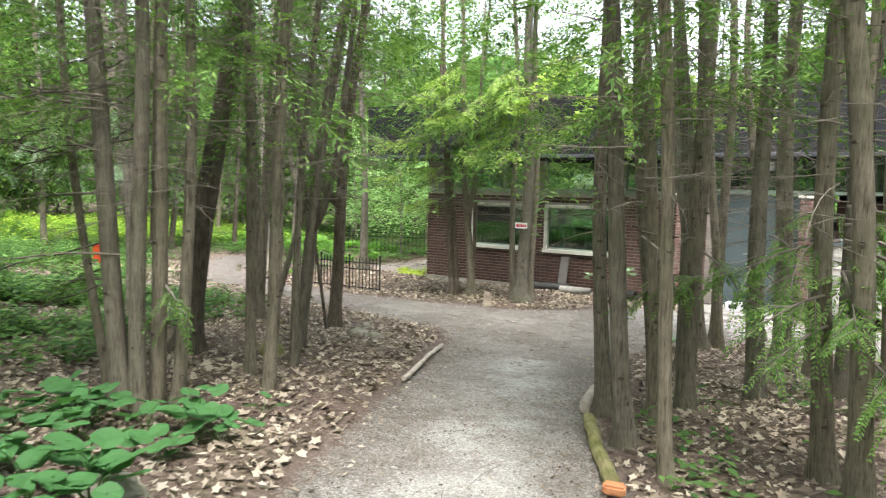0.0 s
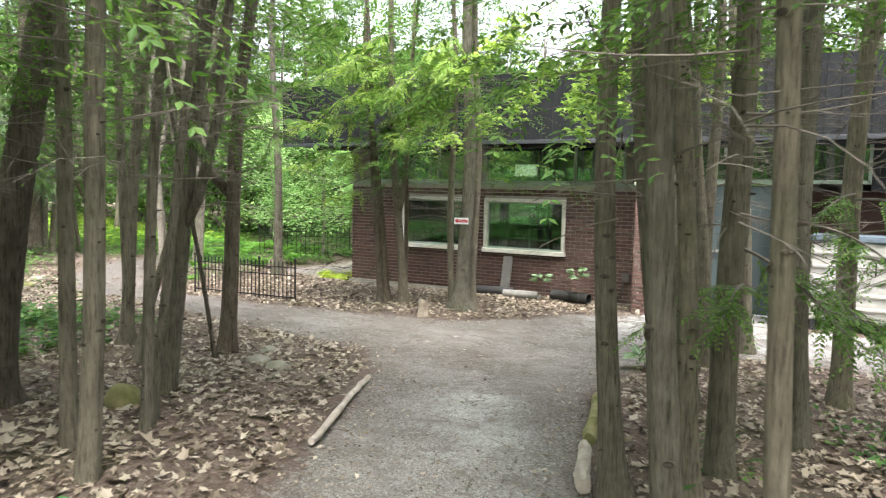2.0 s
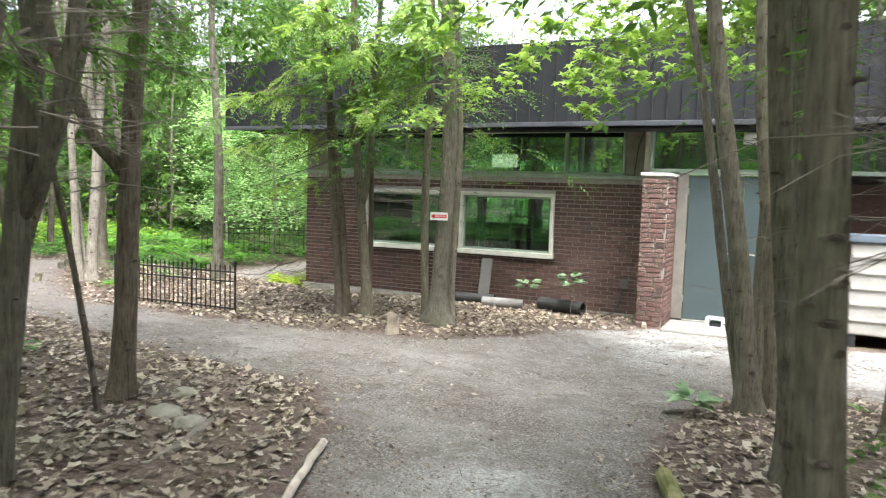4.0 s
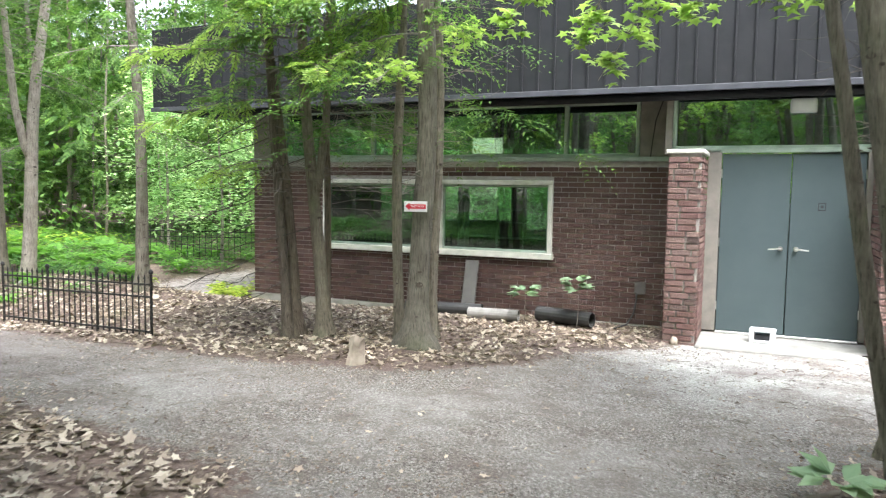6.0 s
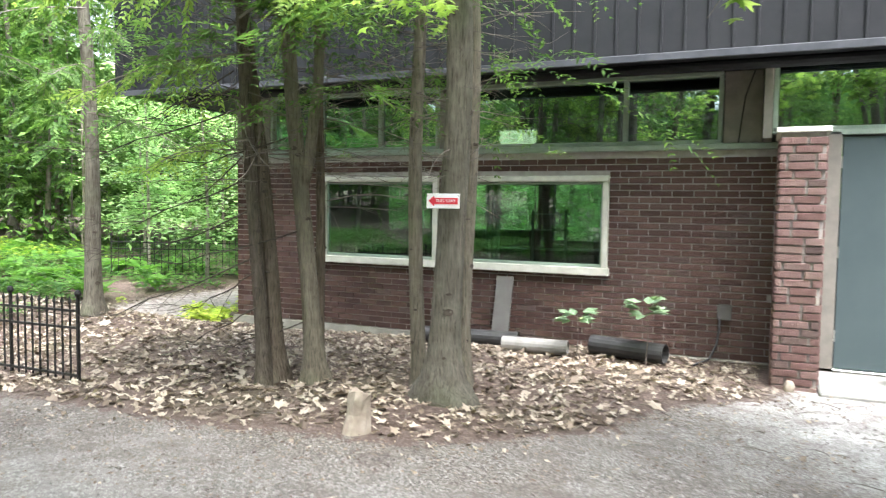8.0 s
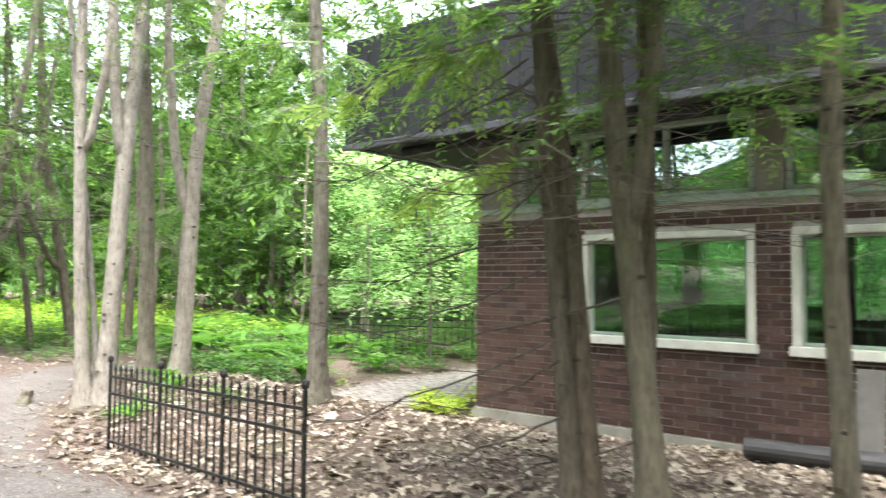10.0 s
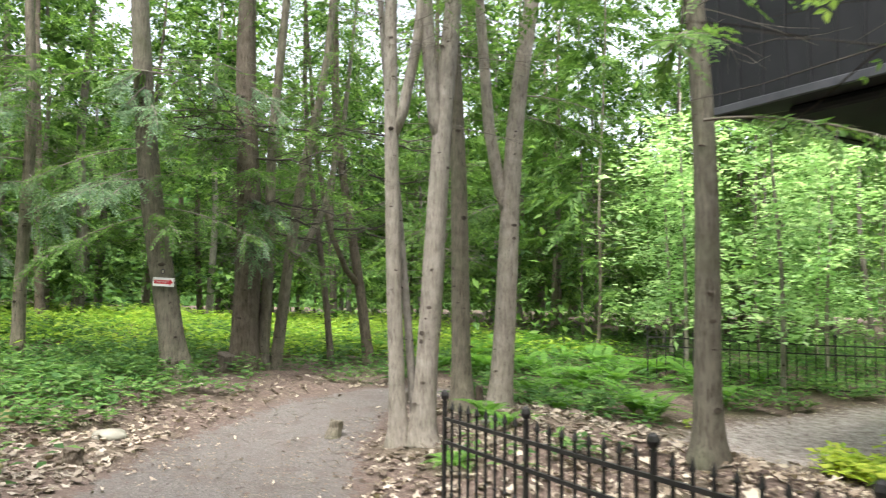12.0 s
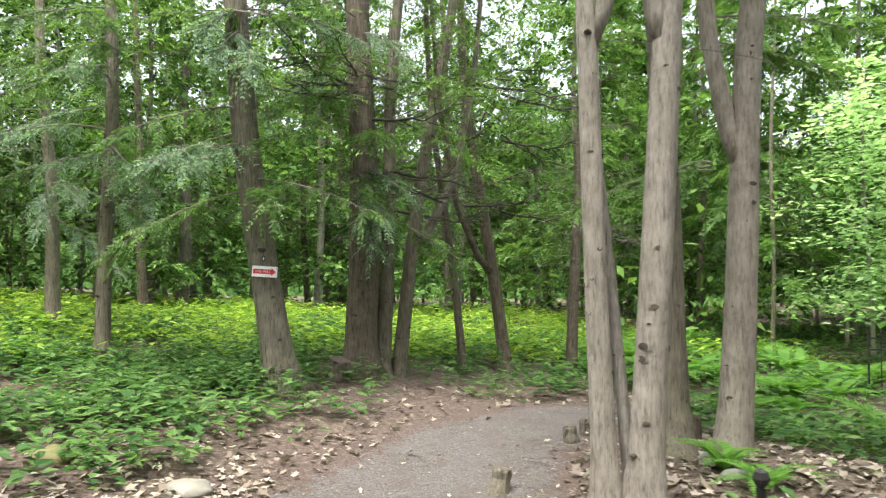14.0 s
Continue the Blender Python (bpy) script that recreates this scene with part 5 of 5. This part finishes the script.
def corner_zone(r):
    x, y = r.uniform(-13.2, -10.7), r.uniform(14.1, 20)
    return x, y, patchy(x, y, 1.9, 0.35) * (0.2 if y < 14.2 or x < -12.4 else 1.0)


def south_zone(r):
    x, y = r.uniform(-13, -4.2), r.uniform(0.5, 7.8)
    d = min(1, max(0.0, (-5.6 - x - max(0, y - 3.2) * 0.55) / 2.5))
    return x, y, d * patchy(x, y, 0.9, 0.45)


def right_zone(r):
    x, y = r.uniform(-1.8, 3.5), r.uniform(3.5, 12)
    return x, y, 0.5 * patchy(x, y, 1.2, 0.0)


herbs("undergrowth", "low green woodland plants beside the path", M_HERB, 1, 7400, west_zone, 0.10, 0.25)
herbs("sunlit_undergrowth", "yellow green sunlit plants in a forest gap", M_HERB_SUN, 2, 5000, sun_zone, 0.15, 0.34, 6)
herbs("undergrowth", "green plants at the edge of the wood", M_HERB, 3, 6500, north_zone, 0.12, 0.26)
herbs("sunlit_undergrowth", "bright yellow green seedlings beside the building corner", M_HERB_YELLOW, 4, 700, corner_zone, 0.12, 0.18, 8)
herbs("undergrowth", "low green plants under the cedars", M_HERB, 5, 3600, south_zone, 0.12, 0.20)
herbs("undergrowth", "sparse green seedlings under the cedars", M_HERB, 6, 420, right_zone, 0.09, 0.10, 5)


def round_leaf(r):
    """A broad rounded leaf with a notch and a slight dish."""
    s = Shape()
    n = 12
    vs = [(0, 0, -0.012)]
    for k in range(n):
        a = 2 * math.pi * k / n
        q = r * (1 - 0.22 * math.exp(-((a - math.pi) / 0.4) ** 2) + 0.06 * math.cos(2 * a) + 0.10 * math.exp(-(min(a, 2 * math.pi - a) / 0.3) ** 2))
        vs.append((q * math.cos(a), q * math.sin(a), 0.006 * math.sin(3 * a)))
    s.add(vs, [(0, 1 + k, 1 + (k + 1) % n) for k in range(n)])
    return s.done("leaf", M_BROAD)


M_BROAD = leafy("broad_leaf", (0.045, 0.13, 0.045), (0.075, 0.19, 0.065), glow=0.3)
ROUND = [round_leaf(0.085), round_leaf(0.07), round_leaf(0.06)]


def broad_plant(x, y, h, n, seed):
    rng = random.Random(seed)
    p = thing("broad_leaf_plant", pose(x, y, ground_z(x, y)), "low plant with broad round green leaves", "plant", "broad leaf plants at the path")
    for k in range(n):
        a = 2 * math.pi * k / n + rng.uniform(-0.4, 0.4)
        d = rng.uniform(0.05, 0.17)
        top = Vector((d * math.cos(a), d * math.sin(a), h * rng.uniform(0.6, 1.15)))
        st = Shape().tube([(0, 0, -0.02), (top.x * 0.4, top.y * 0.4, top.z * 0.7), tuple(top)], [0.003, 0.0025, 0.002], 4, False)
        stem = part("stem", st, M_HERB, p)
        ob = new("leaf", ROUND[rng.randrange(3)])
        ob.parent = stem
        ob.matrix_local = Matrix.Translation(top) @ pose(0, 0, 0, rng.uniform(-22, 22), rng.uniform(-22, 22), math.degrees(a)) @ Matrix.Scale(rng.uniform(0.7, 1.1), 4)


rng = random.Random(77)
k = 0
while k < 34:
    x, y = rng.uniform(-4.75, -2.95), rng.uniform(1.35, 3.2)
    if trodden(x, y) > 0.05 or math.hypot(x + 4.45, y - 2.98) < 0.3 or (x > -3.4 and y > 2.45 and rng.random() < 0.85):
        continue
    broad_plant(x, y, rng.uniform(0.12, 0.24), rng.randint(4, 7), 300 + k)
    k += 1
broad_plant(-3.72, 3.40, 0.12, 3, 350)
broad_plant(-3.55, 3.05, 0.1, 2, 351)


# ---------------------------------------------------------------- hanging boughs
def bough(x, y, z, tip, leaves, material, leaf, width, label, seed, flat=True):
    """A living bough that reaches from a stem, with its sprays of leaves."""
    rng = random.Random(seed)
    b = thing("bough", pose(x, y, z), label, "branch", "green boughs")
    end = Vector(tip) - Vector((x, y, z))
    s, l = Shape(), Shape()
    mid = end * 0.5 + Vector((0, 0, 0.12 * end.length))
    pts = [Vector((0, 0, 0)).lerp(mid, f) * (1 - f) + mid.lerp(end, f) * f for f in [j / 8 for j in range(9)]]
    s.tube(pts, [0.011 * (1 - 0.8 * j / 8) for j in range(9)], 5, False)
    for _ in range(leaves):
        f = rng.uniform(0.22, 1)
        c = pts[min(8, int(f * 8))]
        d = end.normalized() + Vector((rng.uniform(-1, 1), rng.uniform(-1, 1), rng.uniform(-0.7, 0.3)))
        ln = rng.uniform(0.16, 0.42) * (1.2 - 0.5 * f)
        s.tube([c, c + d.normalized() * ln * 0.8], [0.003, 0.0012], 3, False)
        if flat:
            sprig(l, c, d, ln, rng, leaf, width, 0.02 if leaf < 0.06 else 0.03, 0.25)
        else:
            for _ in range(5):
                q = c + d.normalized() * ln * rng.uniform(0.4, 1.1) + Vector((rng.gauss(0, 0.05), rng.gauss(0, 0.05), rng.gauss(0, 0.03)))
                star(l, q, rng, leaf)
    tagged(part("twig", s, M_TWIG, b), kind="stuff")
    tagged(part("foliage", l, material, b), kind="stuff")


def star(s, c, rng, size):
    """A lobed maple leaf of five points that hangs a little."""
    a0 = rng.uniform(0, 2 * math.pi)
    n = Vector((rng.uniform(-0.6, 0.6), rng.uniform(-0.6, 0.6), 1)).normalized()
    u = n.orthogonal().normalized()
    w = n.cross(u)
    size *= rng.uniform(0.7, 1.15)
    k = len(s.v)
    s.v.append(tuple(c))
    lobes = (0.35, 0.62, 0.3, 0.8, 0.38, 1.0, 0.38, 0.8, 0.3, 0.62)
    for j, r in enumerate(lobes):
        a = a0 + 2 * math.pi * j / 10
        s.v.append(tuple(c + (u * math.cos(a) + w * math.sin(a)) * r * size * 0.6 - Vector((0, 0, 0.12 * size * r))))
    s.f += [(k, k + 1 + j, k + 1 + (j + 1) % 10) for j in range(10)]
    s.m += [0] * 10


LOW = "low cedar bough with flat green sprays"
bough(-1.60, 6.0, 0.15, (-1.95, 5.2, -0.05), 16, M_CEDAR, 0.05, 0.014, LOW, 1)
bough(-1.60, 6.0, 0.35, (-1.05, 5.3, 0.0), 20, M_CEDAR, 0.05, 0.014, LOW, 2)
bough(-1.30, 7.0, 0.45, (-0.75, 5.9, 0.15), 24, M_CEDAR, 0.05, 0.014, LOW, 3)
bough(-1.30, 7.0, 0.1, (-0.9, 6.1, -0.2), 18, M_CEDAR, 0.05, 0.014, LOW, 4)
bough(-0.52, 4.85, 0.25, (-0.85, 4.2, 0.05), 14, M_CEDAR, 0.05, 0.014, LOW, 5)
bough(-0.52, 4.9, 0.55, (-1.0, 4.6, 0.35), 14, M_CEDAR, 0.05, 0.014, LOW, 6)
bough(-0.30, 4.5, 0.5, (0.2, 3.9, 0.2), 16, M_CEDAR, 0.05, 0.014, LOW, 7)
bough(-4.5, 2.85, 0.3, (-4.95, 2.0, 0.2), 14, M_CEDAR, 0.05, 0.014, LOW, 8)
bough(-4.9, 3.0, 0.7, (-5.3, 2.1, 0.5), 16, M_CEDAR, 0.05, 0.014, LOW, 9)
bough(-4.4, 3.1, 0.1, (-4.05, 3.0, -0.05), 8, M_CEDAR, 0.05, 0.014, LOW, 10)
bough(-4.9, 3.0, 1.3, (-5.6, 1.9, 1.2), 18, M_CEDAR, 0.05, 0.014, LOW, 11)
bough(-0.55, 5.6, 2.35, (-1.05, 3.1, 1.72), 26, M_CEDAR, 0.08, 0.024, "bright cedar bough hanging over the path", 12)
bough(-1.7, 5.0, 2.35, (-2.0, 3.4, 1.82), 22, M_CEDAR, 0.08, 0.024, "bright cedar bough hanging over the path", 13)
bough(-7.6, 11.2, 1.2, (-9.2, 10.9, 0.9), 34, M_MAPLE, 0.08, 0.026, "yellow green cedar bough before the building", 14)
bough(-7.5, 11.3, 1.8, (-8.9, 10.4, 1.5), 34, M_MAPLE, 0.08, 0.026, "yellow green cedar bough before the building", 15)
bough(-7.4, 11.4, 1.5, (-6.6, 10.3, 1.25), 26, M_MAPLE, 0.08, 0.026, "yellow green cedar bough before the building", 16)
bough(-7.4, 11.5, 2.0, (-7.0, 10.3, 1.8), 26, M_CEDAR, 0.08, 0.026, "cedar bough before the building", 17)
bough(-7.7, 11.2, 0.6, (-9.0, 11.4, 0.35), 18, M_MAPLE, 0.07, 0.022, "thin yellow green cedar bough before the building", 18)
bough(-11.0, 12.6, 1.6, (-10.4, 11.6, 1.2), 24, M_CEDAR, 0.08, 0.026, "cedar bough at the wood edge", 19)
bough(-11.0, 12.6, 2.2, (-11.7, 11.5, 1.8), 24, M_CEDAR, 0.08, 0.026, "cedar bough at the wood edge", 20)
MAPLE = "maple bough with bright lobed leaves"
for k, (tip, root) in enumerate((((-4.65, 11.9, 1.35), (-3.0, 9.6, 2.3)), ((-3.3, 10.8, 1.62), (-2.6, 9.4, 2.3)), ((-5.4, 11.2, 1.65), (-3.4, 9.7, 2.5)), ((-4.2, 10.6, 1.75), (-2.7, 9.4, 2.5)), ((-2.9, 11.3, 1.75), (-2.5, 9.6, 2.3)),
                                 ((-3.9, 11.6, 1.7), (-2.8, 9.7, 2.6)), ((-2.5, 12.0, 1.75), (-2.2, 10.6, 2.4)), ((-5.9, 10.4, 1.95), (-4.1, 9.6, 2.8)), ((-5.0, 12.6, 1.75), (-3.8, 10.4, 2.6)))):
    bough(*root, tip, 44, M_MAPLE, 0.15, 0.1, MAPLE, 40 + k, False)
for k, (tip, root) in enumerate((((-6.0, 10.2, 1.15), (-6.3, 11.5, 1.5)), ((-7.0, 10.6, 1.3), (-6.5, 11.5, 1.8)), ((-5.4, 10.6, 1.5), (-6.2, 11.6, 1.9)))):
    bough(*root, tip, 20, M_MAPLE, 0.11, 0.1, MAPLE, 60 + k, False)


rng = random.Random(91)
for k in range(11):
    x0, y0 = rng.choice(((-7.85, 11.15), (-7.5, 11.45), (-7.4, 11.5), (-6.4, 11.65)))
    z0 = rng.uniform(1.9, 3.2)
    a = rng.uniform(math.radians(170), math.radians(300))
    ln = rng.uniform(0.7, 1.5)
    bough(x0, y0, z0, (x0 + ln * math.cos(a), y0 + ln * math.sin(a), z0 - rng.uniform(0.2, 0.6)), 26, M_MAPLE, 0.09, 0.034, "yellow green cedar bough before the building", 400 + k)
rng = random.Random(33)
for k in range(14):
    x0, y0 = rng.choice(((-1.6, 6.0), (-1.3, 7.0), (-0.5, 4.9), (-0.3, 4.5), (-1.1, 8.4)))
    z0 = rng.uniform(-0.1, 0.75)
    a = rng.uniform(-2.4, 0.3)
    ln = rng.uniform(0.5, 0.95)
    bough(x0, y0, z0, (x0 + ln * math.cos(a), y0 + ln * math.sin(a), z0 - rng.uniform(0.1, 0.3)), 20, M_CEDAR, 0.05, 0.014, LOW, 300 + k)
for k in range(10):
    x0, y0 = rng.choice(((-4.6, 2.8), (-5.0, 3.0), (-6.0, 4.4), (-5.6, 2.0)))
    z0 = rng.uniform(-0.1, 1.6)
    a = rng.uniform(2.6, 5.0)
    ln = rng.uniform(0.6, 1.2)
    bough(x0, y0, z0, (x0 + ln * math.cos(a), y0 + ln * math.sin(a), z0 - rng.uniform(0.1, 0.35)), 18, M_CEDAR, 0.05, 0.014, LOW, 330 + k)
rng = random.Random(21)
for k in range(13):
    x0, y0 = rng.choice(((-7.75, 11.18), (-7.5, 11.45), (-6.5, 11.6), (-6.35, 11.7)))
    z0 = rng.uniform(1.45, 2.7)
    a = rng.uniform(math.radians(150), math.radians(345))
    ln = rng.uniform(0.8, 1.5)
    bough(x0, y0, z0, (x0 + ln * math.cos(a), y0 + ln * math.sin(a), z0 - rng.uniform(0.1, 0.4)), 24, M_MAPLE if k % 2 else M_CEDAR, 0.075, 0.024, "yellow green cedar bough before the building", 80 + k)
for k in range(16):
    x0, y0 = rng.choice(((-16.6, 10.3), (-18.0, 9.0), (-17.2, 11.4), (-14.6, 13.7), (-11.0, 12.6)))
    z0 = rng.uniform(0.9, 2.6)
    a = rng.uniform(-2.2, 1.2)
    ln = rng.uniform(0.9, 1.6)
    bough(x0, y0, z0, (x0 + ln * math.cos(a), y0 + ln * math.sin(a), z0 - rng.uniform(0.15, 0.5)), 24, M_CEDAR, 0.08, 0.024, "drooping cedar bough with blue green sprays", 120 + k)
for k in range(14):
    x0, y0 = rng.choice(((-6.1, 4.5), (-5.3, 5.5), (-6.1, 6.8), (-7.1, 6.4), (-4.7, 4.2), (-7.4, 4.8)))
    z0 = rng.uniform(0.9, 2.4)
    a = rng.uniform(0, 6.3)
    ln = rng.uniform(0.6, 1.1)
    bough(x0, y0, z0, (x0 + ln * math.cos(a), y0 + ln * math.sin(a), z0 - rng.uniform(0.1, 0.4)), 18, M_CEDAR, 0.05, 0.014, LOW, 150 + k)


rng = random.Random(55)
for k in range(44):
    x0, y0 = ((-18.05, 8.9), (-21.2, 8.05), (-16.8, 10.1), (-17.25, 11.35))[k % 4]
    z0 = rng.uniform(0.7, 3.3)
    a = rng.uniform(-2.2, 0.9)
    ln = rng.uniform(0.7, 1.9)
    bough(x0, y0, z0, (x0 + ln * math.cos(a), y0 + ln * math.sin(a), z0 - rng.uniform(0.3, 0.9)), 30, M_CEDAR_BLUE if k % 3 else M_CEDAR, 0.075, 0.02, "drooping cedar bough with blue green sprays", 500 + k)


def dead_branch(x, y, z, tip, seed, r=0.009):
    """A bare drooping limb with forked twigs."""
    rng = random.Random(seed)
    b = thing("dead_branch", pose(x, y, z), "long bare dead cedar branch with thin twigs", "branch", "dead branches")
    end = Vector(tip) - Vector((x, y, z))
    n = 9
    pts = [end * (j / n) + Vector((rng.uniform(-0.02, 0.02), rng.uniform(-0.02, 0.02), 0.22 * end.length * math.sin(math.pi * (j / n)) * (-0.6 if j / n > 0.5 else -0.4))) for j in range(n + 1)]
    pts[0] = Vector((0, 0, 0))
    s = Shape().tube(pts, [r * (1 - 0.85 * j / n) for j in range(n + 1)], 6, False)
    limb = part("limb", s, M_TWIG_DARK, b, smooth=True)
    for j in range(2, n):
        for _ in range(2):
            d = (end.normalized() + Vector((rng.uniform(-0.8, 0.8), rng.uniform(-0.8, 0.8), rng.uniform(-0.6, 0.5)))) * rng.uniform(0.12, 0.32)
            part("twig", Shape().tube([pts[j], pts[j] + d * 0.55 + Vector((0, 0, rng.uniform(-0.02, 0.02))), pts[j] + d], [r * 0.4, r * 0.28, r * 0.1], 3, False), M_TWIG_DARK, limb)


for k in range(13):
    z0 = -0.75 + 0.17 * k + rng.uniform(-0.05, 0.05)
    a = rng.uniform(math.radians(165), math.radians(235))
    ln = rng.uniform(0.8, 1.7)
    x0, y0 = (-7.62, 11.22) if k % 4 else (-7.36, 11.48)
    dead_branch(x0 - 0.04 * k * 0.5, y0, z0, (x0 + ln * math.cos(a), y0 + ln * math.sin(a), z0 - rng.uniform(0.05, 0.35)), 200 + k, 0.0065)
for k in range(12):
    x0, y0 = ((-4.55, 2.85), (-4.9, 3.0), (-4.45, 3.05))[k % 3]
    z0 = rng.uniform(0.1, 1.7)
    a = rng.uniform(math.radians(170), math.radians(290))
    ln = rng.uniform(0.7, 1.4)
    dead_branch(x0, y0, z0, (x0 + ln * math.cos(a), y0 + ln * math.sin(a), z0 + rng.uniform(-0.3, 0.2)), 230 + k, 0.007)
for k in range(10):
    x0, y0 = ((-17.2, 11.4), (-17.15, 11.8), (-17.9, 13.4), (-16.65, 10.35))[k % 4]
    z0 = rng.uniform(0.5, 2.3)
    a = rng.uniform(-1.9, 1.9)
    ln = rng.uniform(0.7, 1.4)
    dead_branch(x0, y0, z0, (x0 + ln * math.cos(a), y0 + ln * math.sin(a), z0 + rng.uniform(-0.4, 0.1)), 260 + k, 0.011)

for k in range(14):
    x0, y0 = ((-17.2, 11.4), (-17.2, 11.65), (-17.9, 13.4), (-17.5, 12.7), (-17.2, 11.3))[k % 5]
    z0 = rng.uniform(0.7, 2.6)
    a = rng.uniform(-1.6, 2.0)
    ln = rng.uniform(0.9, 1.9)
    dead_branch(x0, y0, z0, (x0 + ln * math.cos(a), y0 + ln * math.sin(a), z0 + rng.uniform(-0.2, 0.4)), 290 + k, 0.018)


# ---------------------------------------------------------------- fallen leaves and twigs
M_DEBRIS = leafy("leaf_fragment", (0.05, 0.033, 0.024), (0.13, 0.085, 0.06), (0.29, 0.23, 0.18), glow=0.05)


def litter():
    rng = random.Random(12)
    s = Shape()
    made = 0
    while made < 60000:
        x, y = rng.uniform(-16.5, 2.5), rng.uniform(-0.5, 19.0)
        if (y > 14.6 and x > -10.8) or (x > -4.3 and y > 13.3) or (y > 14.6 and (x < -13.4 or rng.random() < 0.45)):
            continue
        m = trodden(x, y)
        west = min(1, max(0.2, (x + 16.2) / 3.0))
        if rng.random() > (0.04 if m > 0.8 else 0.28 if m > 0.45 else 1.0) * west:
            continue
        if -13.6 < x < -10.7 and y > 13.1 and rng.random() < 0.8:
            continue
        if x < -6.5 and y < 5 and rng.random() < 0.7:
            continue
        made += 1
        z = ground_z(x, y) + rng.uniform(0.004, 0.03) + (noise.noise((x * 1.1, y * 1.1, 0)) * 0.045 + noise.noise((x * 5, y * 5, 3)) * 0.018) * (1 - 0.75 * m) - 0.03 * m
        size = rng.uniform(0.014, 0.040) * (1.5 if rng.random() < 0.2 else 1) * (0.55 if m > 0.5 else 1)
        a0 = rng.uniform(0, 6.3)
        n = Vector((rng.gauss(0, 0.33), rng.gauss(0, 0.33), 1)).normalized()
        u = n.orthogonal().normalized()
        w = n.cross(u)
        c = Vector((x, y, z))
        k = len(s.v)
        curl = rng.uniform(-0.5, 0.7)
        s.v.append(tuple(c))
        slim = rng.uniform(0.55, 0.95)
        for j, r in enumerate((1.35, 0.62, 1.0, 0.5, 0.95, 0.5, 0.95, 0.55, 1.0, 0.62)):
            a = 2 * math.pi * j / 10
            r *= rng.uniform(0.85, 1.15) * size
            p, q = r * math.cos(a), r * math.sin(a) * slim
            s.v.append(tuple(c + (u * math.cos(a0) + w * math.sin(a0)) * p + (w * math.cos(a0) - u * math.sin(a0)) * q + n * (curl * abs(q) + 0.25 * curl * p)))
        s.f += [(k, k + 1 + j, k + 1 + (j + 1) % 10) for j in range(10)]
        s.m += [0] * 10
    tagged(part("fallen_leaves", s, M_LITTER), "dry brown and tan fallen leaves over the forest floor", "leaf litter", kind="stuff")
    t = Shape()
    for _ in range(3200):
        x, y = rng.uniform(-16, 2), rng.uniform(-0.5, 14)
        if x > -4.3 and y > 13.2:
            continue
        a = rng.uniform(0, 6.3)
        l = rng.uniform(0.04, 0.22)
        p = Vector((x, y, ground_z(x, y) + 0.008 - 0.02 * trodden(x, y)))
        q = p + Vector((math.cos(a) * l, math.sin(a) * l, rng.uniform(0, 0.02)))
        t.tube([p, (p + q) / 2 + Vector((rng.uniform(-0.01, 0.01), rng.uniform(-0.01, 0.01), 0.008)), q], [0.003, 0.0025, 0.0015], 3, False)
    tagged(part("fallen_twigs", t, M_TWIG), "short dry twigs strewn over path and litter", "twigs", kind="stuff")
    g = Shape()
    for _ in range(9000):
        x, y = rng.uniform(-9, 0.5), rng.uniform(0.5, 13)
        if trodden(x, y) < 0.55:
            continue
        r = rng.uniform(0.005, 0.014)
        z = ground_z(x, y) - 0.028
        vs = [Vector((x + rng.uniform(0.7, 1.2) * r * dx, y + rng.uniform(0.7, 1.2) * r * dy, z + r * dz)) for dx, dy, dz in ((1, 0, 0), (0, 1, 0), (-1, 0, 0), (0, -1, 0), (0, 0, 0.9))]
        g.add(vs, [(0, 1, 4), (1, 2, 4), (2, 3, 4), (3, 0, 4)])
    d = Shape()
    for _ in range(75000):
        x, y = rng.uniform(-14.5, 0.8), rng.uniform(0.2, 13.2)
        m = trodden(x, y)
        if m < 0.2 or rng.random() > (patchy(x, y, 1.3, 0.4) if m > 0.95 else 1.0):
            continue
        p = Vector((x, y, ground_z(x, y) - 0.024 * m))
        a = rng.uniform(0, 6.3)
        l = rng.uniform(0.010, 0.034)
        d.leaf(p, Vector((math.cos(a), math.sin(a), rng.uniform(-0.05, 0.25))), Vector((rng.uniform(-0.3, 0.3), rng.uniform(-0.3, 0.3), 1)), l, l * rng.uniform(0.3, 0.7))
    tagged(part("leaf_debris", d, M_DEBRIS), "small dark leaf fragments trodden into the gravel", "leaf litter", kind="stuff")
    tagged(part("loose_gravel", g, M_PEBBLE), "loose grey gravel stones on the path", "gravel", kind="stuff")


litter()
lay_wall_bricks()
